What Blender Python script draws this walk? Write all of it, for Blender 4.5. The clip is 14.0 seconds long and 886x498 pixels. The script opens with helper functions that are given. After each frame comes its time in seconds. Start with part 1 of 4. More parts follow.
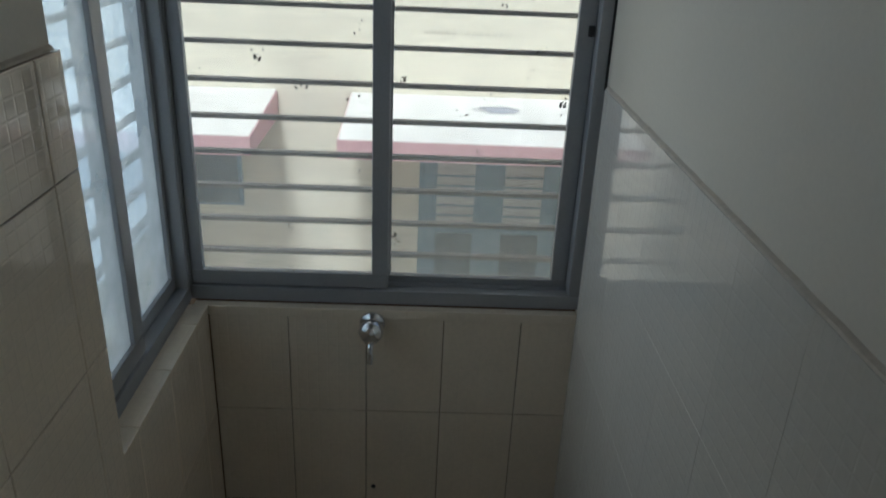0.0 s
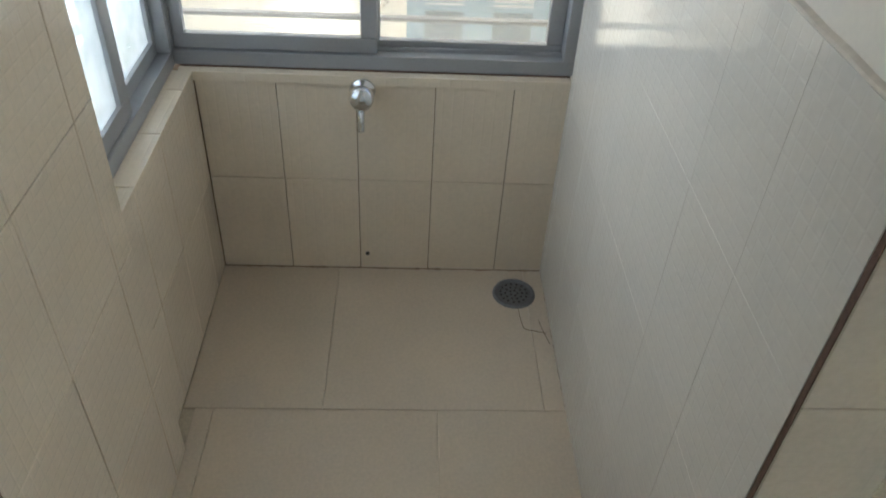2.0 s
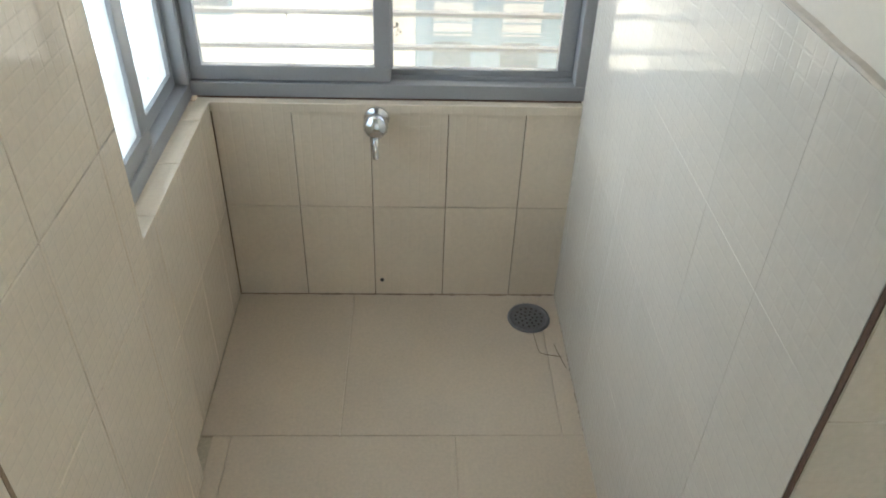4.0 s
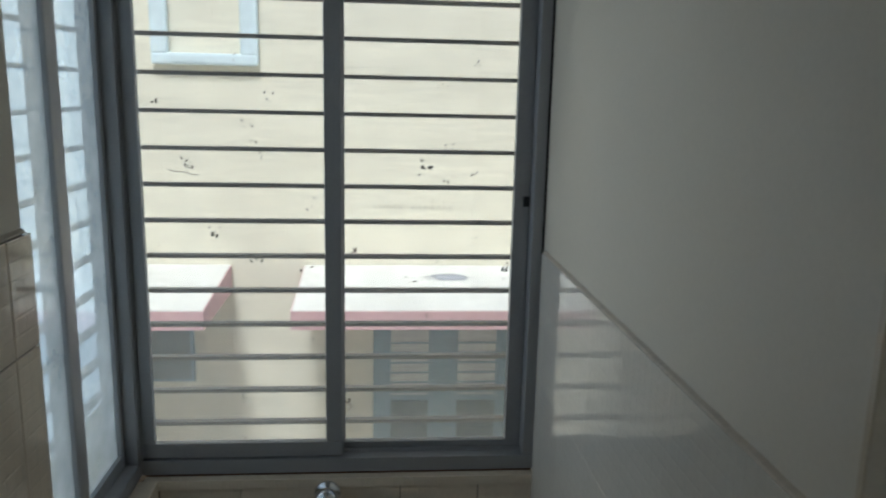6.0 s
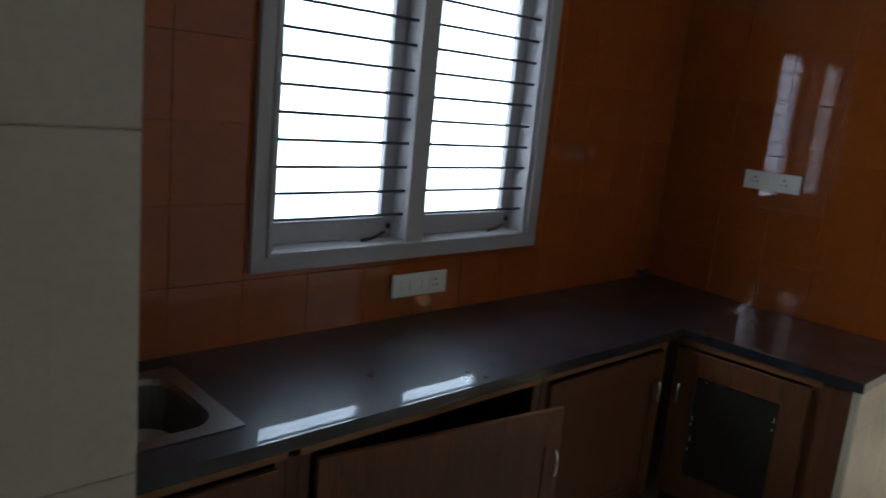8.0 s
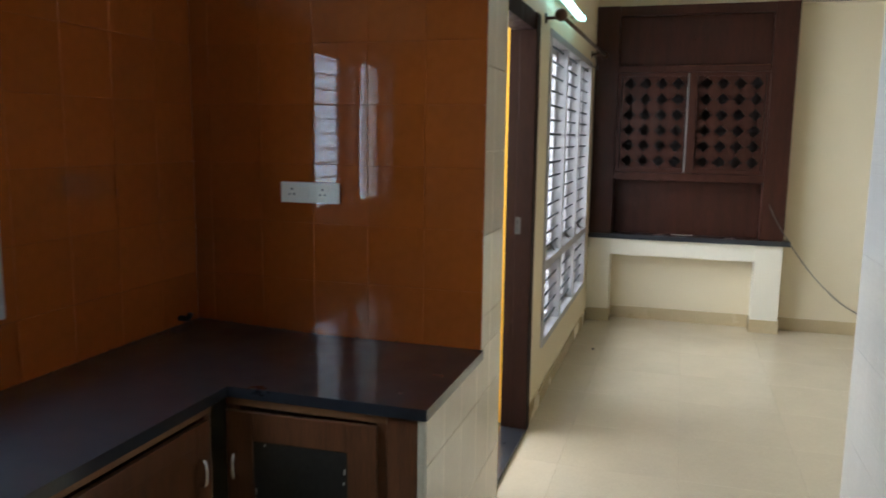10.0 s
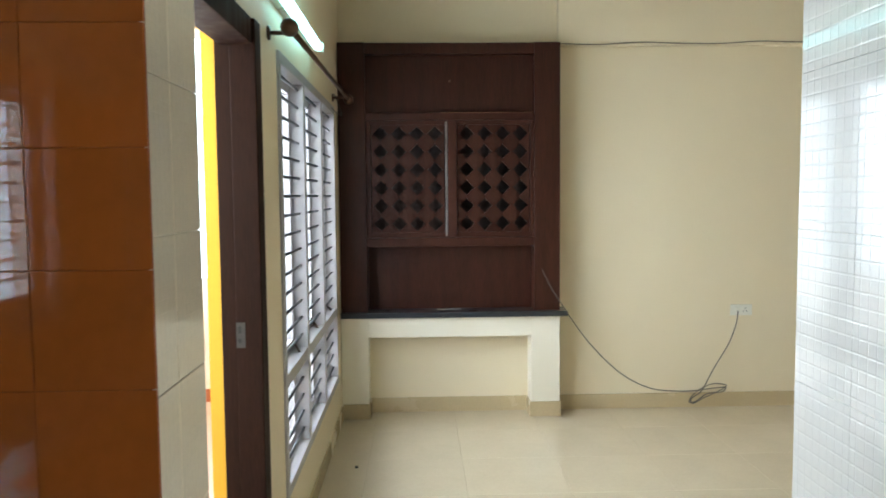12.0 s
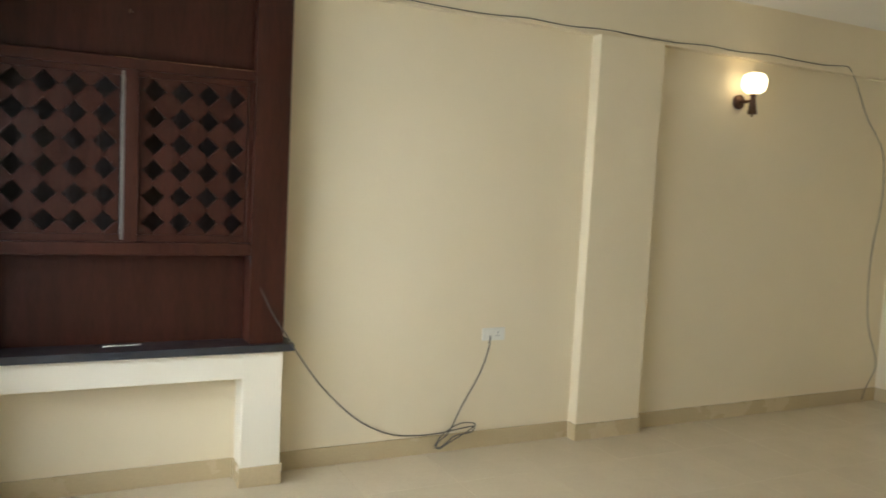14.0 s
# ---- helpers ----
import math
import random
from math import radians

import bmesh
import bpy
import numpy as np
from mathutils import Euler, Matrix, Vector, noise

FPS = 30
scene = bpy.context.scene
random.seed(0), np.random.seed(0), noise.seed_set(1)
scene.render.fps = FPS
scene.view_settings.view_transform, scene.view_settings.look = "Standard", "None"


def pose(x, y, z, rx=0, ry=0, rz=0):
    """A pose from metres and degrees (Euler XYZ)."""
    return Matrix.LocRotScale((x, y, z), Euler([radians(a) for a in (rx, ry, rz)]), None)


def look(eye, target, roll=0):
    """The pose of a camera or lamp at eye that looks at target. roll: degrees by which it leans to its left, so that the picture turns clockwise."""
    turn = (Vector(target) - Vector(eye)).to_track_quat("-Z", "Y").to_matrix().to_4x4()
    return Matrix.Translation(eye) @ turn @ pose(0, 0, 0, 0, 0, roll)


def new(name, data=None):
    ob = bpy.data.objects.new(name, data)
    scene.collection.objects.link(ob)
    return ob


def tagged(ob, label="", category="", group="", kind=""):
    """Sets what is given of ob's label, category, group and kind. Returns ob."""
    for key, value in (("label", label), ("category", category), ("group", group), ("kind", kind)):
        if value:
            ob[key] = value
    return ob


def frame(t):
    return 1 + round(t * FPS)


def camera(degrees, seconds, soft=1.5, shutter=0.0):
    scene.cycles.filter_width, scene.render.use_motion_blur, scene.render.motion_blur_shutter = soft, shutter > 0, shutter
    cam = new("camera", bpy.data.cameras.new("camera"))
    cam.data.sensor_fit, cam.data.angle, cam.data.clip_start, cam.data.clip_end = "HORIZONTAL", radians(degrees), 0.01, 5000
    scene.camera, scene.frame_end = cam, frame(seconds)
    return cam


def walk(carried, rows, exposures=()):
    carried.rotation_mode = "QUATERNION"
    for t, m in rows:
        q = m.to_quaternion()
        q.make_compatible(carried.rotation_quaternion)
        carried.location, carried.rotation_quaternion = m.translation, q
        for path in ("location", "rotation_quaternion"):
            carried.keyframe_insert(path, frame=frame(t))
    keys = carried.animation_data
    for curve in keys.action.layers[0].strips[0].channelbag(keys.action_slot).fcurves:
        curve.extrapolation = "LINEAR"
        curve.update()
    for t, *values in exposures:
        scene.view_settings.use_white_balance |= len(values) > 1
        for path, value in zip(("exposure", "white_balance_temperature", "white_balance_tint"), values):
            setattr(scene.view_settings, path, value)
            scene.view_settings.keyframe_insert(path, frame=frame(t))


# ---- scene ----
cam = camera(59.8, 14.0, soft=1.8, shutter=0.25)
PATH = [
    (0, (1.371, 0.372, 1.718), (1.431, 2.198, 0.905), 2.6),
    (0.5, (1.375, 0.369, 1.701), (1.437, 2.126, 0.748), 2.7),
    (1, (1.374, 0.369, 1.685), (1.449, 2.054, 0.610), 2.8),
    (1.5, (1.374, 0.357, 1.667), (1.460, 1.979, 0.498), 3.2),
    (2, (1.368, 0.348, 1.652), (1.468, 1.894, 0.387), 3.5),
    (2.2, (1.371, 0.344, 1.649), (1.471, 1.860, 0.344), 3.4),
    (4.3, (1.338, 0.332, 1.649), (1.414, 1.982, 0.494), 2.0),
    (4.5, (1.327, 0.335, 1.652), (1.401, 2.076, 0.653), 1.9),
    (5, (1.370, 0.340, 1.697), (1.381, 2.200, 0.961), 1.0),
    (5.5, (1.365, 0.324, 1.721), (1.365, 2.264, 1.234), 0.4),
    (6, (1.379, 0.287, 1.732), (1.548, 2.240, 1.336), 1.3),
    (6.5, (1.393, 0.211, 1.699), (1.882, 2.141, 1.386), 2.6),
    (7, (1.448, 0.173, 1.709), (2.263, 2.011, 1.377), 2.6),
    (7.5, (1.545, 0.170, 1.735), (2.661, 1.827, 1.343), 4.7),
    (8, (1.687, 0.214, 1.698), (3.059, 1.606, 1.306), 5.5),
    (8.5, (1.770, 0.253, 1.696), (3.352, 1.409, 1.299), 5.1),
    (9, (1.938, 0.254, 1.683), (3.631, 1.249, 1.303), 3.5),
    (9.2, (2.019, 0.253, 1.673), (3.746, 1.193, 1.311), 2.8),
    (11.3, (3.255, 0.371, 1.696), (5.245, 0.429, 1.498), -0.6),
    (11.5, (3.391, 0.387, 1.693), (5.383, 0.442, 1.515), -0.7),
    (12, (3.784, 0.474, 1.701), (5.778, 0.411, 1.560), -0.5),
    (12.5, (4.137, 0.483, 1.694), (6.124, 0.285, 1.576), -0.2),
    (13, (4.520, 0.389, 1.681), (6.493, 0.079, 1.570), 0.1),
    (13.3, (4.807, 0.453, 1.737), (6.757, 0.030, 1.601), 1.5),
    (13.5, (4.930, 0.517, 1.764), (6.857, 0.002, 1.612), 2.0),
    (13.9, (5.255, 0.532, 1.753), (7.076, -0.280, 1.591), 2.8),
    (14, (5.331, 0.517, 1.761), (7.119, -0.364, 1.591), 2.9),
]
EXPOSURES = [(0, -0.62, 5350, 6), (0.5, 0.02, 5400, 6), (1, 0.45, 5500, 8), (1.5, 0.92, 5600, 9), (2.2, 1.27, 5650, 9), (4.4, 1.68, 5700, 8), (5, 1.02, 5500, 5), (5.5, -0.02, 5450, 6), (6, -0.6, 5500, 6), (6.5, -0.85, 5500, 6), (7, -0.88, 5650, 8), (7.5, -0.98, 5750, 10), (8, -0.65, 5750, 10), (8.5, -0.37, 5700, 10), (9, -0.22, 5700, 10), (11.3, 0.28, 5700, 4), (12.5, 0.34, 5700, 5), (13.2, 0.25, 5750, 6), (14, 0.2, 5950, 7)]
walk(cam, [(t, look(eye, target, roll)) for t, eye, target, roll in PATH], EXPOSURES)

# ---- world and light ----
world = bpy.data.worlds.new("sky")
scene.world = world
world.use_nodes = True
wn = world.node_tree
sky = wn.nodes.new("ShaderNodeTexSky")
sky.sky_type, sky.sun_disc = "NISHITA", False
sky.sun_elevation, sky.sun_rotation = radians(57), radians(190)
sky.air_density, sky.dust_density = 1.0, 4.0
wn.links.new(sky.outputs[0], wn.nodes["Background"].inputs[0])
wn.nodes["Background"].inputs[1].default_value = 0.15

sun_data = bpy.data.lights.new("sun", "SUN")
sun_data.energy, sun_data.angle, sun_data.color = 4.4, radians(12), (1.0, 0.95, 0.86)
sun = new("sun", sun_data)
sun.matrix_world = look((2.0, -9.0, 14.0), (3.5, 0.0, 0.0))


def area(name, size_x, size_y, m, watts, color):
    d = bpy.data.lights.new(name, "AREA")
    d.shape, d.size, d.size_y, d.energy, d.color = "RECTANGLE", size_x, size_y, watts, color
    o = new(name, d)
    o.matrix_world = m
    return o


# the bright sky in the window openings
area("kitchen_window_daylight", 1.34, 1.1, look((3.615, 2.535, 1.675), (3.615, 0.0, 1.675)), 31, (0.78, 0.90, 1.0))
area("hall_window_daylight", 2.14, 1.94, look((8.2, 1.245, 1.34), (8.2, -2.0, 1.34)), 34, (0.97, 0.98, 1.0))
area("balcony_daylight", 4.6, 1.75, look((7.9, 2.56, 1.96), (7.9, 0.0, 1.5)), 205, (0.97, 0.98, 1.0))
area("side_window_daylight", 1.6, 1.6, look((0.42, 2.15, 1.45), (1.5, 2.15, 1.45)), 12.0, (0.90, 0.96, 1.0))


# ---- materials ----
def nodes_of(name):
    m = bpy.data.materials.new(name)
    m.use_nodes = True
    return m, m.node_tree, m.node_tree.nodes["Principled BSDF"]


def surface(name, color, rough=0.5, metal=0.0, vary=0.12, grain=60.0, broad=2.5, bump=0.1, emboss=0.0, stretch=(1, 1, 1), spread=0.0, spec=0.5, dirt=0.0, coat=0.0, dist=0.002):
    """Paint, plaster, stone, wood or metal: a colour varied at two scales, with relief."""
    m, t, b = nodes_of(name)
    n, l = t.nodes, t.links
    co = n.new("ShaderNodeTexCoord")
    mp = n.new("ShaderNodeMapping")
    mp.inputs["Scale"].default_value = stretch
    l.new(co.outputs["Object"], mp.inputs[0])
    fine, wide = n.new("ShaderNodeTexNoise"), n.new("ShaderNodeTexNoise")
    fine.inputs["Scale"].default_value, wide.inputs["Scale"].default_value = grain, broad
    fine.inputs["Detail"].default_value, wide.inputs["Detail"].default_value = 5, 6
    l.new(mp.outputs[0], fine.inputs["Vector"])
    l.new(mp.outputs[0], wide.inputs["Vector"])
    add = n.new("ShaderNodeMath")
    add.operation = "ADD"
    l.new(fine.outputs["Fac"], add.inputs[0])
    l.new(wide.outputs["Fac"], add.inputs[1])
    mr = n.new("ShaderNodeMapRange")
    mr.inputs["From Min"].default_value, mr.inputs["From Max"].default_value = 0.7, 1.3
    mr.inputs["To Min"].default_value, mr.inputs["To Max"].default_value = 1 - vary, 1 + vary
    l.new(add.outputs[0], mr.inputs["Value"])
    factor = mr.outputs[0]
    if spread:
        oi = n.new("ShaderNodeObjectInfo")
        m2 = n.new("ShaderNodeMapRange")
        m2.inputs["To Min"].default_value, m2.inputs["To Max"].default_value = 1 - spread, 1 + spread
        l.new(oi.outputs["Random"], m2.inputs["Value"])
        mu = n.new("ShaderNodeMath")
        mu.operation = "MULTIPLY"
        l.new(factor, mu.inputs[0])
        l.new(m2.outputs[0], mu.inputs[1])
        factor = mu.outputs[0]
    sc = n.new("ShaderNodeVectorMath")
    sc.operation = "SCALE"
    sc.inputs[0].default_value = color[:3]
    l.new(factor, sc.inputs["Scale"])
    out = sc.outputs[0]
    if dirt:
        dn = n.new("ShaderNodeTexNoise")
        dn.inputs["Scale"].default_value, dn.inputs["Detail"].default_value = broad * 2.2, 9
        dn.inputs["Roughness"].default_value = 0.7
        l.new(mp.outputs[0], dn.inputs["Vector"])
        dr = n.new("ShaderNodeMapRange")
        dr.inputs["From Min"].default_value, dr.inputs["From Max"].default_value = 0.56, 0.74
        dr.inputs["To Max"].default_value = dirt
        l.new(dn.outputs["Fac"], dr.inputs["Value"])
        mx = n.new("ShaderNodeMix")
        mx.data_type = "RGBA"
        l.new(dr.outputs[0], mx.inputs[0])
        l.new(out, mx.inputs[6])
        mx.inputs[7].default_value = (color[0] * 0.35, color[1] * 0.3, color[2] * 0.25, 1)
        out = mx.outputs[2]
    l.new(out, b.inputs["Base Color"])
    rr = n.new("ShaderNodeMapRange")
    rr.inputs["From Min"].default_value, rr.inputs["From Max"].default_value = 0.3, 0.7
    rr.inputs["To Min"].default_value, rr.inputs["To Max"].default_value = rough * 0.8, min(1.0, rough * 1.25)
    l.new(wide.outputs["Fac"], rr.inputs["Value"])
    l.new(rr.outputs[0], b.inputs["Roughness"])
    b.inputs["Metallic"].default_value = metal
    b.inputs["Specular IOR Level"].default_value = spec
    b.inputs["Coat Weight"].default_value = coat
    b.inputs["Coat Roughness"].default_value = 0.015
    height = fine.outputs["Fac"]
    normal = None
    if bump:
        bp = n.new("ShaderNodeBump")
        bp.inputs["Strength"].default_value, bp.inputs["Distance"].default_value = bump, dist
        l.new(height, bp.inputs["Height"])
        normal = bp.outputs[0]
    if emboss:
        waves = []
        for axis in ("X", "Y"):
            w = n.new("ShaderNodeTexWave")
            w.bands_direction = axis
            w.inputs["Scale"].default_value = 10.8
            w.inputs["Distortion"].default_value = 0.3
            w.inputs["Detail Scale"].default_value = 0.6
            l.new(co.outputs["Object"], w.inputs["Vector"])
            waves.append(w)
        flat = []
        for w in waves:
            g = n.new("ShaderNodeMapRange")
            g.inputs["From Min"].default_value, g.inputs["From Max"].default_value = 0.0, 0.09
            g.interpolation_type = "SMOOTHSTEP"
            l.new(w.outputs["Fac"], g.inputs["Value"])
            flat.append(g)
        mul = n.new("ShaderNodeMath")
        mul.operation = "MULTIPLY"
        l.new(flat[0].outputs[0], mul.inputs[0])
        l.new(flat[1].outputs[0], mul.inputs[1])
        b2 = n.new("ShaderNodeBump")
        b2.inputs["Strength"].default_value, b2.inputs["Distance"].default_value = emboss, 0.002
        l.new(mul.outputs[0], b2.inputs["Height"])
        if normal:
            l.new(normal, b2.inputs["Normal"])
        normal = b2.outputs[0]
    if normal:
        l.new(normal, b.inputs["Normal"])
    return m


def glow(name, color, strength):
    m, t, b = nodes_of(name)
    b.inputs["Base Color"].default_value = (*color, 1)
    b.inputs["Emission Color"].default_value = (*color, 1)
    b.inputs["Emission Strength"].default_value = strength
    return m


def glass(name, tint=(0.96, 0.98, 0.97), rough=0.0):
    m, t, b = nodes_of(name)
    b.inputs["Base Color"].default_value = (*tint, 1)
    b.inputs["Transmission Weight"].default_value = 1.0
    b.inputs["Roughness"].default_value = rough
    b.inputs["IOR"].default_value = 1.45
    return m


def dusty_pane(name, low, high, z0, z1, tint=(0.97, 0.985, 0.98), rough=0.0):
    """Clear glass under a film of pale dust, thicker near the bottom rail and blotchy."""
    m, t, b = nodes_of(name)
    n, l = t.nodes, t.links
    b.inputs["Base Color"].default_value = (*tint, 1)
    b.inputs["Transmission Weight"].default_value = 1.0
    b.inputs["Roughness"].default_value = rough
    b.inputs["IOR"].default_value = 1.45
    co, sep = n.new("ShaderNodeTexCoord"), n.new("ShaderNodeSeparateXYZ")
    l.new(co.outputs["Object"], sep.inputs[0])
    mr = n.new("ShaderNodeMapRange")
    mr.inputs["From Min"].default_value, mr.inputs["From Max"].default_value = z0, z1
    mr.inputs["To Min"].default_value, mr.inputs["To Max"].default_value = low, high
    l.new(sep.outputs["Z"], mr.inputs["Value"])
    no = n.new("ShaderNodeTexNoise")
    no.inputs["Scale"].default_value, no.inputs["Detail"].default_value = 9.0, 8
    l.new(co.outputs["Object"], no.inputs["Vector"])
    nr = n.new("ShaderNodeMapRange")
    nr.inputs["From Min"].default_value, nr.inputs["From Max"].default_value = 0.3, 0.7
    nr.inputs["To Min"].default_value, nr.inputs["To Max"].default_value = 0.75, 1.25
    l.new(no.outputs["Fac"], nr.inputs["Value"])
    mu = n.new("ShaderNodeMath")
    mu.operation = "MULTIPLY"
    l.new(mr.outputs[0], mu.inputs[0])
    l.new(nr.outputs[0], mu.inputs[1])
    dust = n.new("ShaderNodeBsdfTranslucent")
    dust.inputs["Color"].default_value = (0.86, 0.85, 0.80, 1)
    mix = n.new("ShaderNodeMixShader")
    l.new(mu.outputs[0], mix.inputs[0])
    l.new(b.outputs[0], mix.inputs[1])
    l.new(dust.outputs[0], mix.inputs[2])
    l.new(mix.outputs[0], n["Material Output"].inputs["Surface"])
    return m


def stain_film(name, color, radius):
    """A blotch on a surface: its colour fades to nothing towards a ragged outline."""
    m, t, b = nodes_of(name)
    n, l = t.nodes, t.links
    b.inputs["Base Color"].default_value = (*color, 1)
    b.inputs["Roughness"].default_value = 0.9
    co = n.new("ShaderNodeTexCoord")
    ln = n.new("ShaderNodeVectorMath")
    ln.operation = "LENGTH"
    sc = n.new("ShaderNodeMapping")
    sc.inputs["Scale"].default_value = (1 / radius[0], 1 / radius[1], 1)
    l.new(co.outputs["Object"], sc.inputs[0])
    l.new(sc.outputs[0], ln.inputs[0])
    no = n.new("ShaderNodeTexNoise")
    no.inputs["Scale"].default_value, no.inputs["Detail"].default_value = 14.0, 7
    l.new(co.outputs["Object"], no.inputs["Vector"])
    ad = n.new("ShaderNodeMath")
    ad.operation = "SUBTRACT"
    l.new(no.outputs["Fac"], ad.inputs[0])
    l.new(ln.outputs["Value"], ad.inputs[1])
    mr = n.new("ShaderNodeMapRange")
    mr.inputs["From Min"].default_value, mr.inputs["From Max"].default_value = -0.45, 0.15
    mr.inputs["To Max"].default_value = 0.85
    l.new(ad.outputs[0], mr.inputs["Value"])
    l.new(mr.outputs[0], b.inputs["Alpha"])
    return m


PAINT = surface("cream_wall_paint", (0.80, 0.70, 0.50), 0.55, vary=0.03, grain=140, broad=1.3, bump=0.08)
NICHE = surface("white_cream_paint", (0.84, 0.78, 0.64), 0.55, vary=0.03, grain=140, broad=1.3, bump=0.08)
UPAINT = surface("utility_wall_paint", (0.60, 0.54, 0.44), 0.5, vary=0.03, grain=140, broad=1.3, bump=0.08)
CEIL = surface("ceiling_paint", (0.82, 0.79, 0.72), 0.7, vary=0.02, bump=0.05)
CREAM_TILE = surface("cream_embossed_tile", (0.73, 0.625, 0.485), 0.07, vary=0.05, grain=90, broad=4, bump=0.006, emboss=0.2, spread=0.03)
# cream tile in a lighter copy: light missing on door strip and counter end is painted in
LIT_CREAM_TILE = surface("lit_cream_embossed_tile", (0.80, 0.71, 0.555), 0.09, vary=0.05, grain=90, broad=4, bump=0.006, emboss=0.15, spread=0.03)
PALE_TILE = surface("pale_embossed_tile", (0.76, 0.74, 0.69), 0.085, vary=0.03, grain=90, broad=4, bump=0.003, emboss=0.3, spread=0.0)
# pale tile darkened for the partition, whose dimmer light is put into the colour
DADO_TILE = surface("dimmed_pale_embossed_tile", (0.58, 0.54, 0.47), 0.04, vary=0.04, grain=90, broad=4, bump=0.003, emboss=0.15, spread=0.01)
# cream tile in a darker copy: shade on the partition end is in its colour
SHADED_CREAM_TILE = surface("shaded_cream_embossed_tile", (0.55, 0.47, 0.355), 0.12, vary=0.06, grain=90, broad=4, bump=0.006, emboss=0.1, spread=0.03)
FILLET = surface("smeared_plaster_edge", (0.56, 0.49, 0.40), 0.6, vary=0.12, grain=60, broad=8, bump=0.2)
ORANGE_TILE = surface("orange_glazed_tile", (0.31, 0.078, 0.012), 0.022, vary=0.08, grain=25, broad=3, bump=0.004, spread=0.05)
GROUT = surface("brown_grout", (0.22, 0.15, 0.09), 0.9, vary=0.25, grain=200, bump=0.3)
LIGHT_GROUT = surface("pale_grout", (0.58, 0.50, 0.36), 0.9, vary=0.2, grain=200, bump=0.3)
ORANGE_GROUT = surface("orange_grout", (0.25, 0.068, 0.014), 0.8, vary=0.2, grain=200, bump=0.3)
UFLOOR = surface("utility_floor_tile", (0.63, 0.52, 0.39), 0.35, vary=0.08, grain=120, broad=3, bump=0.05, spread=0.03, dirt=0.10)
FLOOR = surface("polished_floor_tile", (0.62, 0.53, 0.38), 0.16, vary=0.05, grain=80, broad=3, bump=0.01, spread=0.02)
SKIRT = surface("beige_skirting_tile", (0.56, 0.45, 0.27), 0.25, vary=0.06, grain=80, bump=0.02)
ALU = surface("grey_aluminium", (0.335, 0.335, 0.34), 0.42, metal=0.35, vary=0.06, grain=150, bump=0.03)
BAR = surface("grey_painted_bar", (0.21, 0.195, 0.175), 0.5, vary=0.15, grain=120, bump=0.08)
BLACK_BAR = surface("black_painted_bar", (0.025, 0.028, 0.035), 0.4, vary=0.2, grain=120, bump=0.08)
# white paint lowered to grey: the shade of backlit frames is in its colour
WHITE_WOOD = surface("white_paint_shaded_grey", (0.42, 0.40, 0.41), 0.4, vary=0.05, grain=90, broad=5, bump=0.08, dirt=0.06)
GRANITE = surface("black_granite", (0.022, 0.025, 0.032), 0.34, vary=0.3, grain=420, broad=6, bump=0.01, spec=0.3, coat=0.9)
WOOD = surface("brown_cabinet_wood", (0.122, 0.046, 0.018), 0.35, vary=0.3, grain=30, broad=4, bump=0.1, stretch=(6, 6, 0.5))
LIP_WOOD = surface("light_brown_wood_lip", (0.26, 0.12, 0.05), 0.4, vary=0.2, grain=30, bump=0.1, stretch=(0.6, 0.6, 6))
DARK_WOOD = surface("dark_mahogany_wood", (0.037, 0.0100, 0.0052), 0.40, vary=0.4, grain=25, broad=3, bump=0.1, stretch=(5, 5, 0.5), spec=0.26)
FRAME_WOOD = surface("dark_door_frame_wood", (0.024, 0.010, 0.007), 0.6, vary=0.3, grain=30, broad=3, bump=0.12, stretch=(6, 6, 0.5), spec=0.12)
CHROME = surface("chrome", (0.75, 0.76, 0.78), 0.12, metal=1.0, vary=0.05, bump=0.0)
STEEL = surface("brushed_steel", (0.27, 0.262, 0.255), 0.32, metal=1.0, vary=0.08, grain=90, bump=0.04)
DRAIN = surface("dull_drain_steel", (0.22, 0.22, 0.23), 0.4, metal=0.8, vary=0.15, bump=0.1)
STRIKE = surface("tarnished_steel", (0.055, 0.05, 0.047), 0.5, metal=0.0, vary=0.25, grain=90, bump=0.1)
PLASTIC = surface("ivory_plastic", (0.78, 0.76, 0.68), 0.3, vary=0.02, bump=0.02)
BLACK = surface("black_plastic", (0.02, 0.02, 0.02), 0.5, vary=0.1, bump=0.02)
CABLE = surface("dark_cable_sheath", (0.09, 0.083, 0.075), 0.5, vary=0.1, bump=0.02)
MESH_GLASS = surface("dusty_dark_glass", (0.032, 0.028, 0.023), 0.45, vary=0.2, grain=60, bump=0.03, spec=0.25)
YELLOW = surface("yellow_exterior_paint", (0.86, 0.47, 0.03), 0.6, vary=0.04, grain=90, bump=0.15)
FACADE = surface("cream_facade_plaster", (0.80, 0.75, 0.60), 0.85, vary=0.10, grain=7, broad=0.9, bump=0.3, stretch=(0.6, 1, 5), dirt=0.10, dist=0.01)
SLAB = surface("white_weathered_slab", (0.80, 0.78, 0.72), 0.8, vary=0.08, grain=12, broad=1.6, bump=0.2, dirt=0.2)
PINK = surface("pink_edge_paint", (0.62, 0.38, 0.39), 0.75, vary=0.08, grain=30, bump=0.1)
BLUE = surface("grey_blue_window_paint", (0.22, 0.31, 0.35), 0.6, vary=0.1, grain=20, bump=0.1)
BLUE_WHITE = surface("pale_blue_border_paint", (0.70, 0.80, 0.82), 0.7, vary=0.1, grain=15, bump=0.1, dirt=0.1)
CURTAIN = surface("pale_curtain_cloth", (0.55, 0.54, 0.50), 0.8, vary=0.15, grain=12, bump=0.1, stretch=(1, 1, 6))
